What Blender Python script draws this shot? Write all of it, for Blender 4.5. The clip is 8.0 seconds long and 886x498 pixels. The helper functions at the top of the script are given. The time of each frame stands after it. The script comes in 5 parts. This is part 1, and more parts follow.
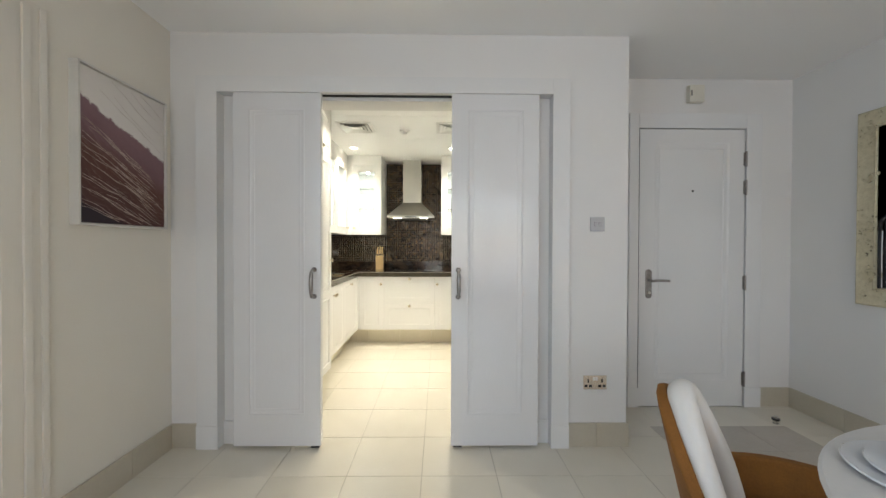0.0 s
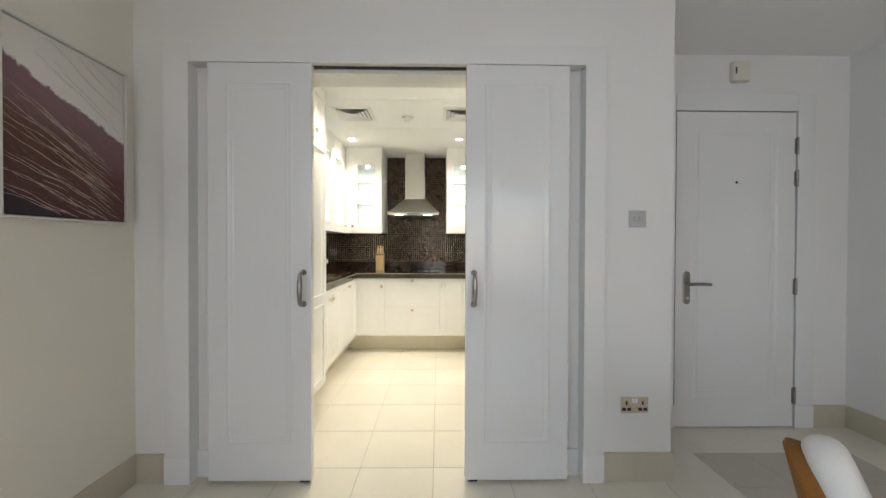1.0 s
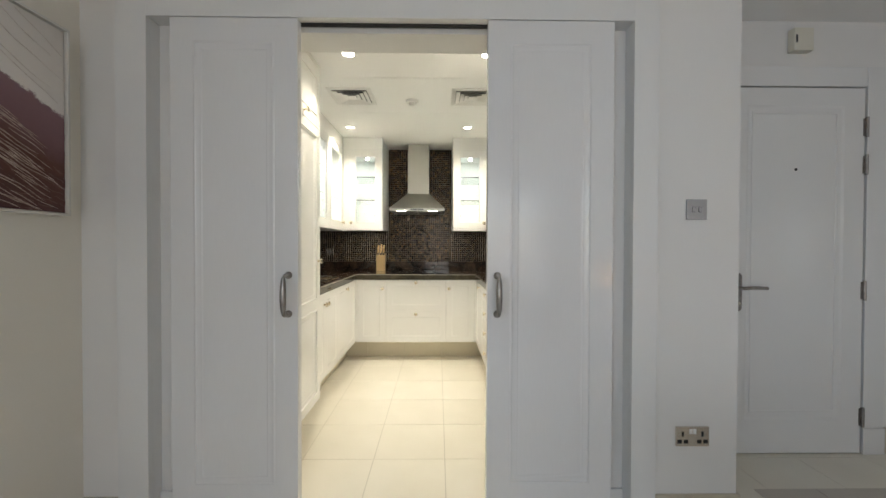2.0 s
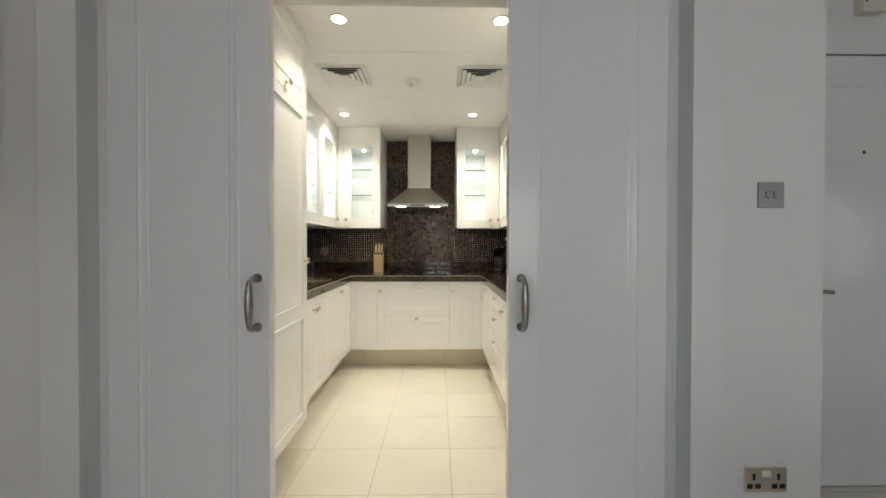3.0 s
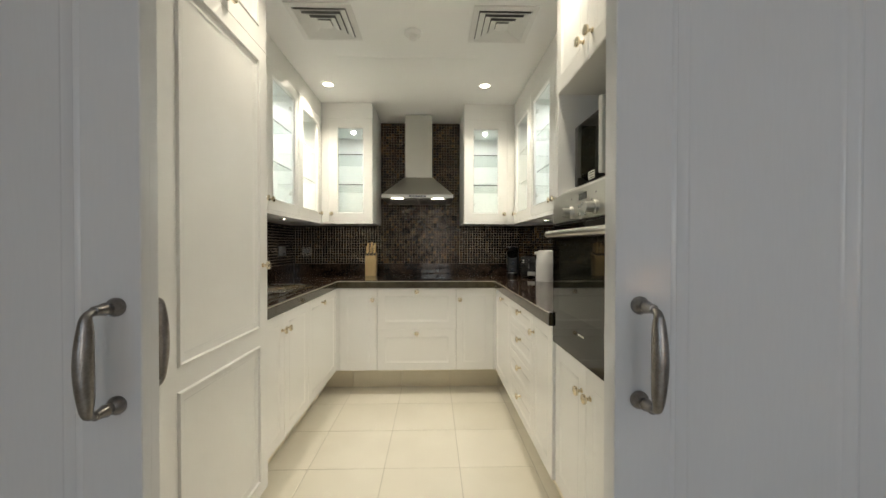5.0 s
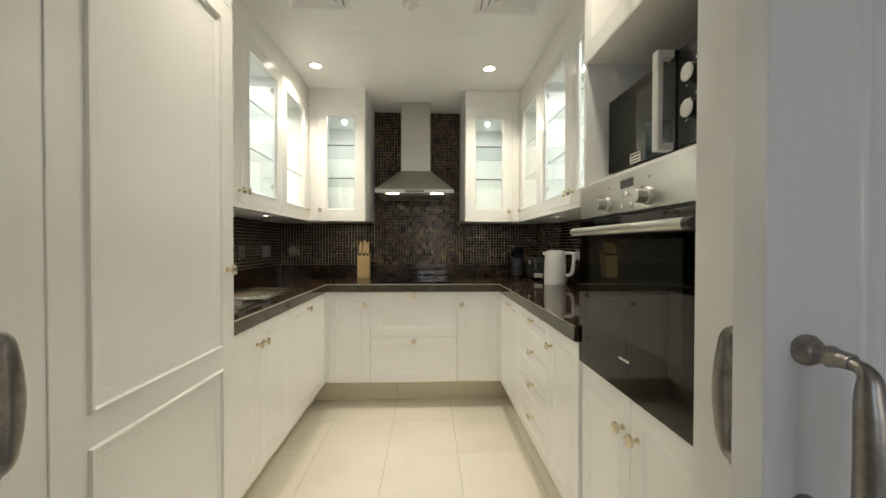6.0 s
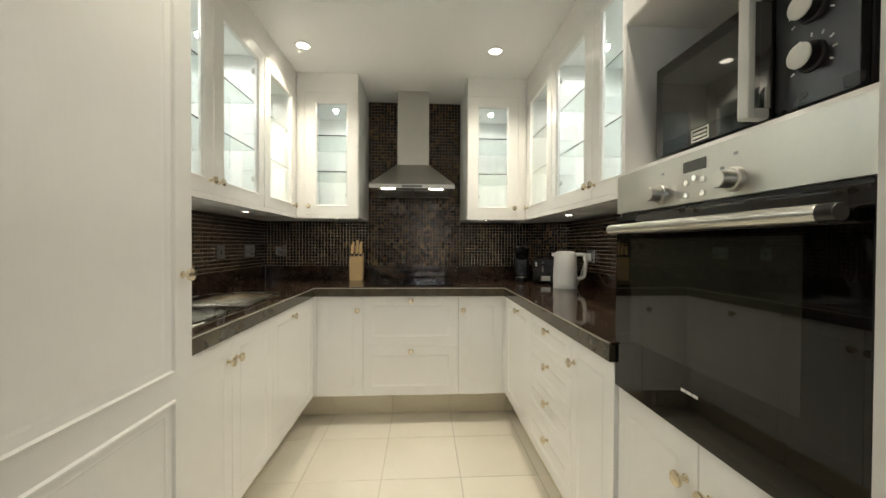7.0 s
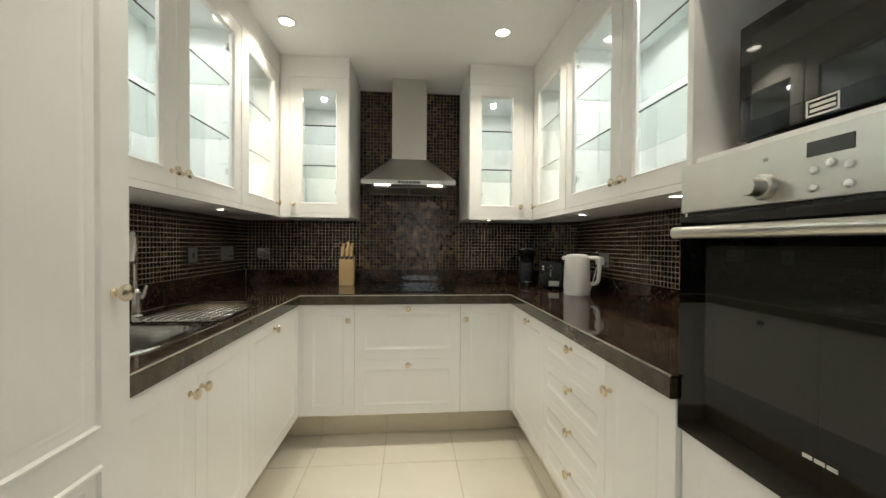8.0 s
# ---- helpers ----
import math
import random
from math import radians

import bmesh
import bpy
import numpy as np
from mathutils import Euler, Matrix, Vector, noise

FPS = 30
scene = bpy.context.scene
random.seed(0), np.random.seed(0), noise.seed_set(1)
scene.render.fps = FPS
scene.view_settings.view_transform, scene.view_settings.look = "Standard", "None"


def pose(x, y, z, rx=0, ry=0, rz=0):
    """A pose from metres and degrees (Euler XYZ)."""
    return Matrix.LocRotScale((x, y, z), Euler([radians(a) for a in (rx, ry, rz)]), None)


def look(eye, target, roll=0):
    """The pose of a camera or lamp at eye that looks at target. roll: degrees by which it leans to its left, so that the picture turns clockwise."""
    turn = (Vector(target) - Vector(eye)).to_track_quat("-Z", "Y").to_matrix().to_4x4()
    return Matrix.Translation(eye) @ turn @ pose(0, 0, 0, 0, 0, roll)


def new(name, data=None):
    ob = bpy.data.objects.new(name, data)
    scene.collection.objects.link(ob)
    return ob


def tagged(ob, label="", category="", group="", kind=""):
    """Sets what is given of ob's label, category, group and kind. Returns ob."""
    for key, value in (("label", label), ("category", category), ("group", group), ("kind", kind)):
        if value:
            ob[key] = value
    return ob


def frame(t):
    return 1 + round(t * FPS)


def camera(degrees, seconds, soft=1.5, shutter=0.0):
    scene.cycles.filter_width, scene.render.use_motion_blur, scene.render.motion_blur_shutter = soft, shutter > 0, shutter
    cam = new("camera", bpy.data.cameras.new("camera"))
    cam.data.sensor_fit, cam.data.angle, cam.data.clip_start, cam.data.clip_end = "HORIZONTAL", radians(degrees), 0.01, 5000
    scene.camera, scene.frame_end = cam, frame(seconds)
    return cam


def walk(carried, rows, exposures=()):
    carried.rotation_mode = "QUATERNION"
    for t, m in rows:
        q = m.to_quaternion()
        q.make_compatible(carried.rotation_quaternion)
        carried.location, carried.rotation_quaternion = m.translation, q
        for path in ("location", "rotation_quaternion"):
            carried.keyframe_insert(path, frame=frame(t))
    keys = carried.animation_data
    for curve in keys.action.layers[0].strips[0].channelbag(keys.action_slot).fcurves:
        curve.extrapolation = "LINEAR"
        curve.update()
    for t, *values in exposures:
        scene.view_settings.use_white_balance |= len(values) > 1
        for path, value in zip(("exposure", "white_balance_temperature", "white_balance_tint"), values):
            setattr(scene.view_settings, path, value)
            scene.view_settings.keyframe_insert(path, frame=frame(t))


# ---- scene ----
cam = camera(100.3, 8.0)
PATH = [
    (0, (0.486, -2.357, 1.23), (0.51, -0.358, 1.209), 0.2),
    (0.5, (0.458, -2.188, 1.228), (0.482, -0.188, 1.206), 0.2),
    (1, (0.424, -2.016, 1.222), (0.449, -0.016, 1.2), 0.2),
    (1.5, (0.386, -1.841, 1.217), (0.412, 0.159, 1.193), 0.2),
    (3, (0.331, -1.35, 1.189), (0.358, 0.649, 1.168), 0.1),
    (3.5, (0.316, -1.2, 1.184), (0.349, 0.799, 1.164), 0.0),
    (4, (0.295, -1.047, 1.178), (0.333, 0.952, 1.157), 0.1),
    (4.5, (0.274, -0.897, 1.179), (0.319, 1.102, 1.16), 0.1),
    (6, (0.23, -0.487, 1.184), (0.312, 1.511, 1.158), 0.1),
    (6.5, (0.221, -0.375, 1.184), (0.316, 1.622, 1.16), 0.2),
    (7, (0.2, -0.255, 1.181), (0.313, 1.742, 1.157), 0.3),
    (7.5, (0.173, -0.129, 1.192), (0.31, 1.866, 1.166), 0.3),
    (8, (0.146, -0.018, 1.197), (0.317, 1.974, 1.171), 0.4),
]
walk(cam, [(t, look(eye, target, roll)) for t, eye, target, roll in PATH],
     [(0.0, 2.72, 6500, 10), (1.5, 2.53, 6500, 10), (3.0, 2.2, 6500, 10), (4.5, 1.95, 6500, 10), (6.5, 1.93, 6550, 10), (8.0, 1.86, 6380, 10)])

# ---------------------------------------------------------------- world and daylight
world = bpy.data.worlds.new("world")
scene.world = world
world.use_nodes = True
wn = world.node_tree
sky = wn.nodes.new("ShaderNodeTexSky")
sky.sky_type = "NISHITA"
sky.sun_disc = False
sky.sun_elevation, sky.sun_rotation = radians(50), radians(200)
wn.nodes["Background"].inputs["Strength"].default_value = 0.05
wn.links.new(sky.outputs[0], wn.nodes["Background"].inputs["Color"])

HALL_WATTS, SIDE_WATTS, DOWN, UNDER, INSIDE, HOODLIGHT = 4.8, 3.6, 11.1, 28.0, 1.0, 3.5


def area_lamp(name, eye, target, w, h, watts, colour):
    data = bpy.data.lights.new(name, "AREA")
    data.shape, data.size, data.size_y, data.energy, data.color = "RECTANGLE", w, h, watts, colour
    ob = new(name, data)
    ob.matrix_world = look(eye, target)
    return ob


area_lamp("daylight", (1.2, -5.95, 1.45), (1.2, 0, 2.2), 2.6, 1.9, HALL_WATTS, (1.0, 0.945, 0.962))
# added cool fill from an assumed west window, to tint the right-hand walls
area_lamp("cool_side_fill", (-1.10, -3.6, 1.5), (3, -3.6, 1.4), 1.6, 1.7, SIDE_WATTS, (0.60, 0.79, 1.0))


# ---------------------------------------------------------------- materials
def nodes_of(name):
    m = bpy.data.materials.new(name)
    m.use_nodes = True
    t = m.node_tree
    return m, t, t.nodes["Principled BSDF"]


def ramp(t, fac, stops):
    n = t.nodes.new("ShaderNodeValToRGB")
    while len(n.color_ramp.elements) < len(stops):
        n.color_ramp.elements.new(0.5)
    for e, (p, c) in zip(n.color_ramp.elements, stops):
        e.position, e.color = p, (*c, 1)
    t.links.new(fac, n.inputs[0])
    return n.outputs[0]


def noise_tex(t, scale, detail=3.0, rough=0.5, vec=None, stretch=None):
    n = t.nodes.new("ShaderNodeTexNoise")
    n.inputs["Scale"].default_value, n.inputs["Detail"].default_value, n.inputs["Roughness"].default_value = scale, detail, rough
    co = t.nodes.new("ShaderNodeTexCoord")
    src = co.outputs["Object"]
    if stretch:
        mp = t.nodes.new("ShaderNodeMapping")
        mp.inputs["Scale"].default_value = stretch
        t.links.new(src, mp.inputs[0])
        src = mp.outputs[0]
    t.links.new(src, n.inputs["Vector"])
    return n.outputs["Fac"]


def bump(t, b, height, strength, distance=0.01):
    n = t.nodes.new("ShaderNodeBump")
    n.inputs["Strength"].default_value, n.inputs["Distance"].default_value = strength, distance
    t.links.new(height, n.inputs["Height"])
    t.links.new(n.outputs[0], b.inputs["Normal"])


def surface(name, c1, c2, rough, metal=0.0, scale=3.0, fine=60.0, relief=0.05, rough_var=0.06, stretch=None, coat=0.0):
    """Two colours mixed by a broad stain and a fine grain; the grain also lifts the surface and varies its gloss."""
    m, t, b = nodes_of(name)
    broad, grain = noise_tex(t, scale, 4, 0.55), noise_tex(t, fine, 3, 0.6, stretch=stretch)
    mix = t.nodes.new("ShaderNodeMix")
    mix.inputs[0].default_value = 0.35
    t.links.new(broad, mix.inputs[2])
    t.links.new(grain, mix.inputs[3])
    t.links.new(ramp(t, mix.outputs[0], [(0.3, c1), (0.7, c2)]), b.inputs["Base Color"])
    mr = t.nodes.new("ShaderNodeMapRange")
    mr.inputs[3].default_value, mr.inputs[4].default_value = max(rough - rough_var, 0.02), rough + rough_var
    t.links.new(broad, mr.inputs[0])
    t.links.new(mr.outputs[0], b.inputs["Roughness"])
    b.inputs["Metallic"].default_value = metal
    b.inputs["Coat Weight"].default_value = coat
    if relief:
        bump(t, b, grain, relief, 0.004)
    return m


def glow(name, colour, strength):
    m, t, b = nodes_of(name)
    b.inputs["Base Color"].default_value = (0.9, 0.9, 0.9, 1)
    b.inputs["Emission Color"].default_value = (*colour, 1)
    b.inputs["Emission Strength"].default_value = strength
    return m


M_WALL = surface("wall_paint", (0.76, 0.75, 0.73), (0.80, 0.79, 0.77), 0.55, scale=1.2, fine=220, relief=0.06)
# west wall only: the warm cast of light is put into this colour
M_WALLWARMLIT = surface("wall_paint_warm_lit", (0.77, 0.732, 0.645), (0.81, 0.772, 0.685), 0.55, scale=1.2, fine=220, relief=0.06)
M_CEIL = surface("ceiling_paint", (0.91, 0.905, 0.89), (0.94, 0.935, 0.92), 0.7, scale=1.0, fine=150, relief=0.04)
M_LACQ = surface("white_lacquer", (0.77, 0.77, 0.76), (0.81, 0.81, 0.80), 0.24, scale=1.5, fine=40, relief=0.015, rough_var=0.05, stretch=(6, 6, 0.6))
M_DOORP = surface("white_door_paint", (0.75, 0.75, 0.75), (0.80, 0.80, 0.80), 0.13, scale=1.5, rough_var=0.03, fine=30, relief=0.02, stretch=(6, 6, 0.5))
M_CAB = surface("cream_cabinet_lacquer", (0.84, 0.83, 0.80), (0.88, 0.87, 0.84), 0.2, scale=1.2, fine=40, relief=0.015, rough_var=0.05, stretch=(6, 6, 0.5))
M_INSIDE = surface("white_cabinet_lining", (0.80, 0.81, 0.80), (0.84, 0.85, 0.84), 0.4, scale=1.5, fine=90, relief=0.01)
# white side door, tinted for the warm light that falls on it
M_DOORWARMLIT = surface("door_paint_warm_lit", (0.72, 0.68, 0.60), (0.77, 0.73, 0.65), 0.3, scale=1.5, fine=30, relief=0.02, stretch=(6, 6, 0.5))
M_NICKEL = surface("brushed_nickel", (0.68, 0.63, 0.56), (0.77, 0.72, 0.65), 0.24, 1.0, scale=8, fine=120, relief=0.03)
M_KNOB = surface("pale_brass", (0.70, 0.61, 0.45), (0.79, 0.70, 0.54), 0.24, 1.0, scale=8, fine=120, relief=0.03)
M_PEWTER = surface("aged_pewter", (0.20, 0.18, 0.17), (0.40, 0.38, 0.36), 0.3, 1.0, scale=30, fine=200, relief=0.05)
M_STEEL = surface("stainless_steel", (0.52, 0.515, 0.48), (0.60, 0.59, 0.55), 0.32, 1.0, scale=2, fine=120, relief=0.008, rough_var=0.02, stretch=(1, 1, 20))
M_CHROME = surface("polished_steel", (0.70, 0.70, 0.69), (0.76, 0.76, 0.75), 0.2, 1.0, scale=6, fine=80, relief=0.01)
M_SINK = surface("polished_sink_steel", (0.66, 0.66, 0.65), (0.72, 0.72, 0.71), 0.15, 1.0, scale=6, fine=80, relief=0.006, rough_var=0.03)
M_SATIN = surface("satin_steel_plate", (0.36, 0.37, 0.39), (0.44, 0.45, 0.47), 0.45, 1.0, scale=6, fine=100, relief=0.01)
M_CREAMPL = surface("cream_plastic", (0.70, 0.67, 0.57), (0.75, 0.72, 0.62), 0.4, scale=5, fine=100, relief=0.01)
M_BLACKGLASS = surface("black_oven_glass", (0.0012, 0.0012, 0.0012), (0.002, 0.002, 0.002), 0.02, scale=2, fine=50, relief=0.0, rough_var=0.005)
M_BLACKGLASS.node_tree.nodes["Principled BSDF"].inputs["IOR"].default_value = 1.42
M_MWGLASS = surface("grey_oven_window", (0.013, 0.0138, 0.010), (0.018, 0.019, 0.014), 0.03, scale=2, fine=300, relief=0.0, rough_var=0.01)
M_BLACK = surface("black_plastic", (0.004, 0.004, 0.0045), (0.008, 0.008, 0.009), 0.28, scale=6, fine=120, relief=0.03)
M_WHITEPL = surface("white_plastic", (0.80, 0.79, 0.77), (0.84, 0.83, 0.81), 0.3, scale=5, fine=120, relief=0.01)
M_HANDLEGREY = surface("pale_grey_plastic", (0.50, 0.50, 0.47), (0.56, 0.56, 0.53), 0.35, scale=5, fine=120, relief=0.01)
M_GREYPL = surface("grey_plastic", (0.18, 0.18, 0.18), (0.25, 0.25, 0.25), 0.4, scale=5, fine=120, relief=0.01)
M_SKIRT = surface("beige_skirting_tile", (0.50, 0.455, 0.36), (0.57, 0.52, 0.42), 0.3, scale=3, fine=60, relief=0.03)
M_KICK = surface("cream_plinth_tile", (0.74, 0.67, 0.51), (0.80, 0.73, 0.57), 0.3, scale=3, fine=60, relief=0.02)
M_GROUT = surface("beige_grout", (0.40, 0.36, 0.29), (0.47, 0.43, 0.35), 0.8, scale=6, fine=200, relief=0.1)
M_INLAY = surface("grey_stone_tile", (0.50, 0.45, 0.385), (0.57, 0.52, 0.45), 0.22, scale=4, fine=60, relief=0.03)
M_WOOD = surface("pale_beech", (0.62, 0.42, 0.18), (0.72, 0.52, 0.25), 0.4, scale=6, fine=30, relief=0.05, stretch=(8, 8, 0.7))
M_VELVET = surface("mustard_velvet", (0.17, 0.066, 0.010), (0.28, 0.115, 0.018), 0.85, scale=8, fine=160, relief=0.12)
M_BOUCLE = surface("white_upholstery", (0.72, 0.70, 0.66), (0.78, 0.76, 0.72), 0.8, scale=6, fine=180, relief=0.15)
M_TABLE = surface("white_table_lacquer", (0.70, 0.69, 0.67), (0.76, 0.75, 0.73), 0.3, scale=3, fine=70, relief=0.01)
M_CHINA = surface("white_china", (0.74, 0.76, 0.78), (0.78, 0.80, 0.82), 0.1, scale=3, fine=50, relief=0.0)
M_FRAMEP = surface("pale_grey_frame", (0.63, 0.61, 0.56), (0.70, 0.68, 0.63), 0.45, scale=4, fine=80, relief=0.04)
M_DARKGAP = surface("dark_recess", (0.015, 0.015, 0.015), (0.03, 0.03, 0.03), 0.8, scale=4, fine=80, relief=0.02)
M_MIRROR = surface("mirror_silver", (0.85, 0.87, 0.88), (0.87, 0.89, 0.9), 0.03, 1.0, scale=2, fine=20, relief=0.0, rough_var=0.01)
M_LAMP = glow("downlight_lens", (1.0, 0.92, 0.74), 3.0)
M_UNDER = glow("under_cabinet_lens", (1.0, 0.92, 0.74), UNDER)
M_INLAMP = glow("cabinet_lens", (1.0, 0.98, 0.92), 3.0)
M_HOODL = glow("hood_lens", (1.0, 0.9, 0.7), HOODLIGHT)
M_YELLOW = surface("yellow_sticker", (0.70, 0.55, 0.02), (0.75, 0.6, 0.04), 0.5, relief=0.0)
M_CYAN = surface("grey_display", (0.05, 0.055, 0.05), (0.08, 0.085, 0.08), 0.2, relief=0.0)


def glass(name, tint, rough=0.0):
    m, t, b = nodes_of(name)
    b.inputs["Base Color"].default_value = (*tint, 1)
    b.inputs["Roughness"].default_value = rough
    b.inputs["Transmission Weight"].default_value = 1.0
    b.inputs["IOR"].default_value = 1.45
    return m


M_GLASS = glass("clear_glass", (0.96, 0.99, 0.975))
M_SHELF = glass("green_edge_glass", (0.90, 0.97, 0.94))


def tile_material(name, base, varied, rough):
    """Glazed floor tile: faint clouding, and each tile a little lighter or darker."""
    m, t, b = nodes_of(name)
    info = t.nodes.new("ShaderNodeObjectInfo")
    cloud = noise_tex(t, 3, 3, 0.5)
    shift = t.nodes.new("ShaderNodeVectorMath")
    tc = t.nodes.new("ShaderNodeTexCoord")
    t.links.new(tc.outputs["Object"], shift.inputs[0])
    t.links.new(info.outputs["Location"], shift.inputs[1])
    t.links.new(shift.outputs[0], cloud.node.inputs["Vector"])
    add = t.nodes.new("ShaderNodeMath")
    add.operation = "MULTIPLY_ADD"
    add.inputs[1].default_value = 0.35
    t.links.new(info.outputs["Random"], add.inputs[0])
    t.links.new(cloud, add.inputs[2])
    t.links.new(ramp(t, add.outputs[0], [(0.3, base), (1.0, varied)]), b.inputs["Base Color"])
    mr = t.nodes.new("ShaderNodeMapRange")
    mr.inputs[3].default_value, mr.inputs[4].default_value = rough - 0.02, rough + 0.03
    t.links.new(noise_tex(t, 14, 4), mr.inputs[0])
    t.links.new(mr.outputs[0], b.inputs["Roughness"])
    bump(t, b, noise_tex(t, 25, 2), 0.006, 0.004)
    return m


M_TILE = tile_material("cream_floor_tile", (0.70, 0.655, 0.55), (0.78, 0.735, 0.63), 0.25)


def marble():
    m, t, b = nodes_of("dark_brown_marble")
    n1 = noise_tex(t, 7, 9, 0.7)
    n2 = noise_tex(t, 64, 7, 0.75)
    base = ramp(t, n1, [(0.3, (0.007, 0.005, 0.0045)), (0.48, (0.022, 0.013, 0.009)), (0.6, (0.052, 0.031, 0.020)), (0.75, (0.014, 0.009, 0.007))])
    vein = ramp(t, n2, [(0.54, (0, 0, 0)), (0.66, (1, 1, 1))])
    mix = t.nodes.new("ShaderNodeMix")
    mix.data_type = "RGBA"
    t.links.new(vein, mix.inputs[0])
    t.links.new(base, mix.inputs[6])
    mix.inputs[7].default_value = (0.135, 0.088, 0.060, 1)
    t.links.new(mix.outputs[2], b.inputs["Base Color"])
    b.inputs["Roughness"].default_value = 0.06
    return m


M_MARBLE = marble()
M_EDGEREFLECT = surface("marble_edge_reflection", (0.024, 0.019, 0.011), (0.090, 0.074, 0.044), 0.07, scale=14, fine=70, relief=0.0, rough_var=0.02)
M_EDGEGLINT = surface("painted_edge_glint", (0.42, 0.39, 0.33), (0.52, 0.49, 0.42), 0.2, scale=6, fine=80, relief=0.02)


def mosaic_material(name, per_object, gold=1.0):
    """Glass mosaic: every chip its own brown, copper, olive or black."""
    m, t, b = nodes_of(name)
    if per_object:
        rnd = t.nodes.new("ShaderNodeObjectInfo").outputs["Random"]
    else:
        rnd = t.nodes.new("ShaderNodeNewGeometry").outputs["Random Per Island"]
    chips = [(0.0, (0.005, 0.004, 0.005)), (0.22, (0.016, 0.010, 0.010)), (0.42, (0.038, 0.021, 0.013)), (0.55, (0.010, 0.007, 0.008)),
             (0.70, (0.060, 0.034, 0.016)), (0.82, (0.026, 0.022, 0.014)), (0.93, (0.15, 0.088, 0.036)), (1.0, (0.018, 0.016, 0.036))]
    chips = [(p, tuple(c * g for c, g in zip(col, (gold, gold * 0.97, gold * 0.85)))) for p, col in chips]
    swirl = noise_tex(t, 90, 4, 0.6)
    add = t.nodes.new("ShaderNodeMath")
    add.operation = "MULTIPLY_ADD"
    add.inputs[1].default_value = 0.25
    t.links.new(swirl, add.inputs[0])
    t.links.new(rnd, add.inputs[2])
    sub = t.nodes.new("ShaderNodeMath")
    sub.operation = "SUBTRACT"
    sub.inputs[1].default_value = 0.125
    t.links.new(add.outputs[0], sub.inputs[0])
    t.links.new(ramp(t, sub.outputs[0], chips), b.inputs["Base Color"])
    b.inputs["Roughness"].default_value = 0.16
    b.inputs["Metallic"].default_value = 0.3
    bump(t, b, swirl, 0.08, 0.002)
    return m


M_MOSAIC = mosaic_material("glass_mosaic", False, 0.75)
M_CHIP = mosaic_material("glass_mosaic_chip", True, 0.75)
M_GOLDMOSAIC = mosaic_material("gold_glass_mosaic", False, 1.55)
M_GOLDCHIP = mosaic_material("gold_glass_mosaic_chip", True, 1.55)
M_DARKGROUT = surface("dark_mosaic_grout", (0.17, 0.145, 0.10), (0.23, 0.195, 0.14), 0.8, scale=8, fine=200, relief=0.08)
M_MGROUT = surface("mosaic_grout", (0.42, 0.355, 0.265), (0.50, 0.43, 0.33), 0.8, scale=8, fine=200, relief=0.08)


def painting_material():
    """Abstract relief canvas: white top, mauve and dark plum below a torn diagonal edge, with pale ridges."""
    m, t, b = nodes_of("abstract_relief_paint")
    co = t.nodes.new("ShaderNodeTexCoord")
    sep = t.nodes.new("ShaderNodeSeparateXYZ")
    t.links.new(co.outputs["Object"], sep.inputs[0])

    def mth(op, a, c, d=None):
        n = t.nodes.new("ShaderNodeMath")
        n.operation = op
        for i, v in enumerate((a, c, d)):
            if v is None:
                continue
            if isinstance(v, (int, float)):
                n.inputs[i].default_value = v
            else:
                t.links.new(v, n.inputs[i])
        return n.outputs[0]

    wob = noise_tex(t, 5, 6, 0.65)
    fine = noise_tex(t, 30, 4, 0.7)
    # h falls along the diagonal from the upper near corner to the lower far one
    h = mth("ADD", sep.outputs["Z"], mth("MULTIPLY", sep.outputs["X"], 0.40))
    h = mth("ADD", h, mth("MULTIPLY", mth("SUBTRACT", wob, 0.5), 0.10))
    h = mth("ADD", h, mth("MULTIPLY", mth("SUBTRACT", fine, 0.5), 0.055))
    base = ramp(t, h, [(0.085, (0.026, 0.015, 0.022)), (0.105, (0.085, 0.033, 0.030)), (0.36, (0.125, 0.050, 0.036)), (0.44, (0.20, 0.105, 0.115)),
                       (0.565, (0.23, 0.130, 0.145)), (0.575, (0.78, 0.745, 0.70)), (0.9, (0.66, 0.62, 0.575))])
    # a faint comb in the thick paint, under the modelled ridges
    steep = mth("ADD", sep.outputs["Z"], mth("MULTIPLY", sep.outputs["X"], mth("ADD", mth("MULTIPLY", sep.outputs["Z"], 1.3), 0.42)))
    steep = mth("ADD", steep, mth("MULTIPLY", mth("SUBTRACT", wob, 0.5), 0.14))
    lines = mth("SINE", mth("ADD", mth("MULTIPLY", steep, 150.0), mth("MULTIPLY", noise_tex(t, 3, 3, 0.6), 14.0)), 0)
    ridge = mth("GREATER_THAN", mth("ADD", lines, mth("MULTIPLY", fine, 0.8)), 1.33)
    low = mth("MULTIPLY", mth("LESS_THAN", steep, 0.50), mth("GREATER_THAN", h, 0.115))
    mask = mth("MULTIPLY", mth("MULTIPLY", ridge, low), mth("GREATER_THAN", noise_tex(t, 6, 3, 0.6), 0.42))
    mix = t.nodes.new("ShaderNodeMix")
    mix.data_type = "RGBA"
    t.links.new(mth("MULTIPLY", mask, 0.12), mix.inputs[0])
    t.links.new(base, mix.inputs[6])
    mix.inputs[7].default_value = (0.55, 0.42, 0.37, 1)
    t.links.new(mix.outputs[2], b.inputs["Base Color"])
    b.inputs["Roughness"].default_value = 0.6
    bump(t, b, mth("ADD", mth("MULTIPLY", mth("MULTIPLY", lines, low), 0.4), mth("ADD", fine, wob)), 0.2, 0.01)
    return m


M_PAINTING = painting_material()


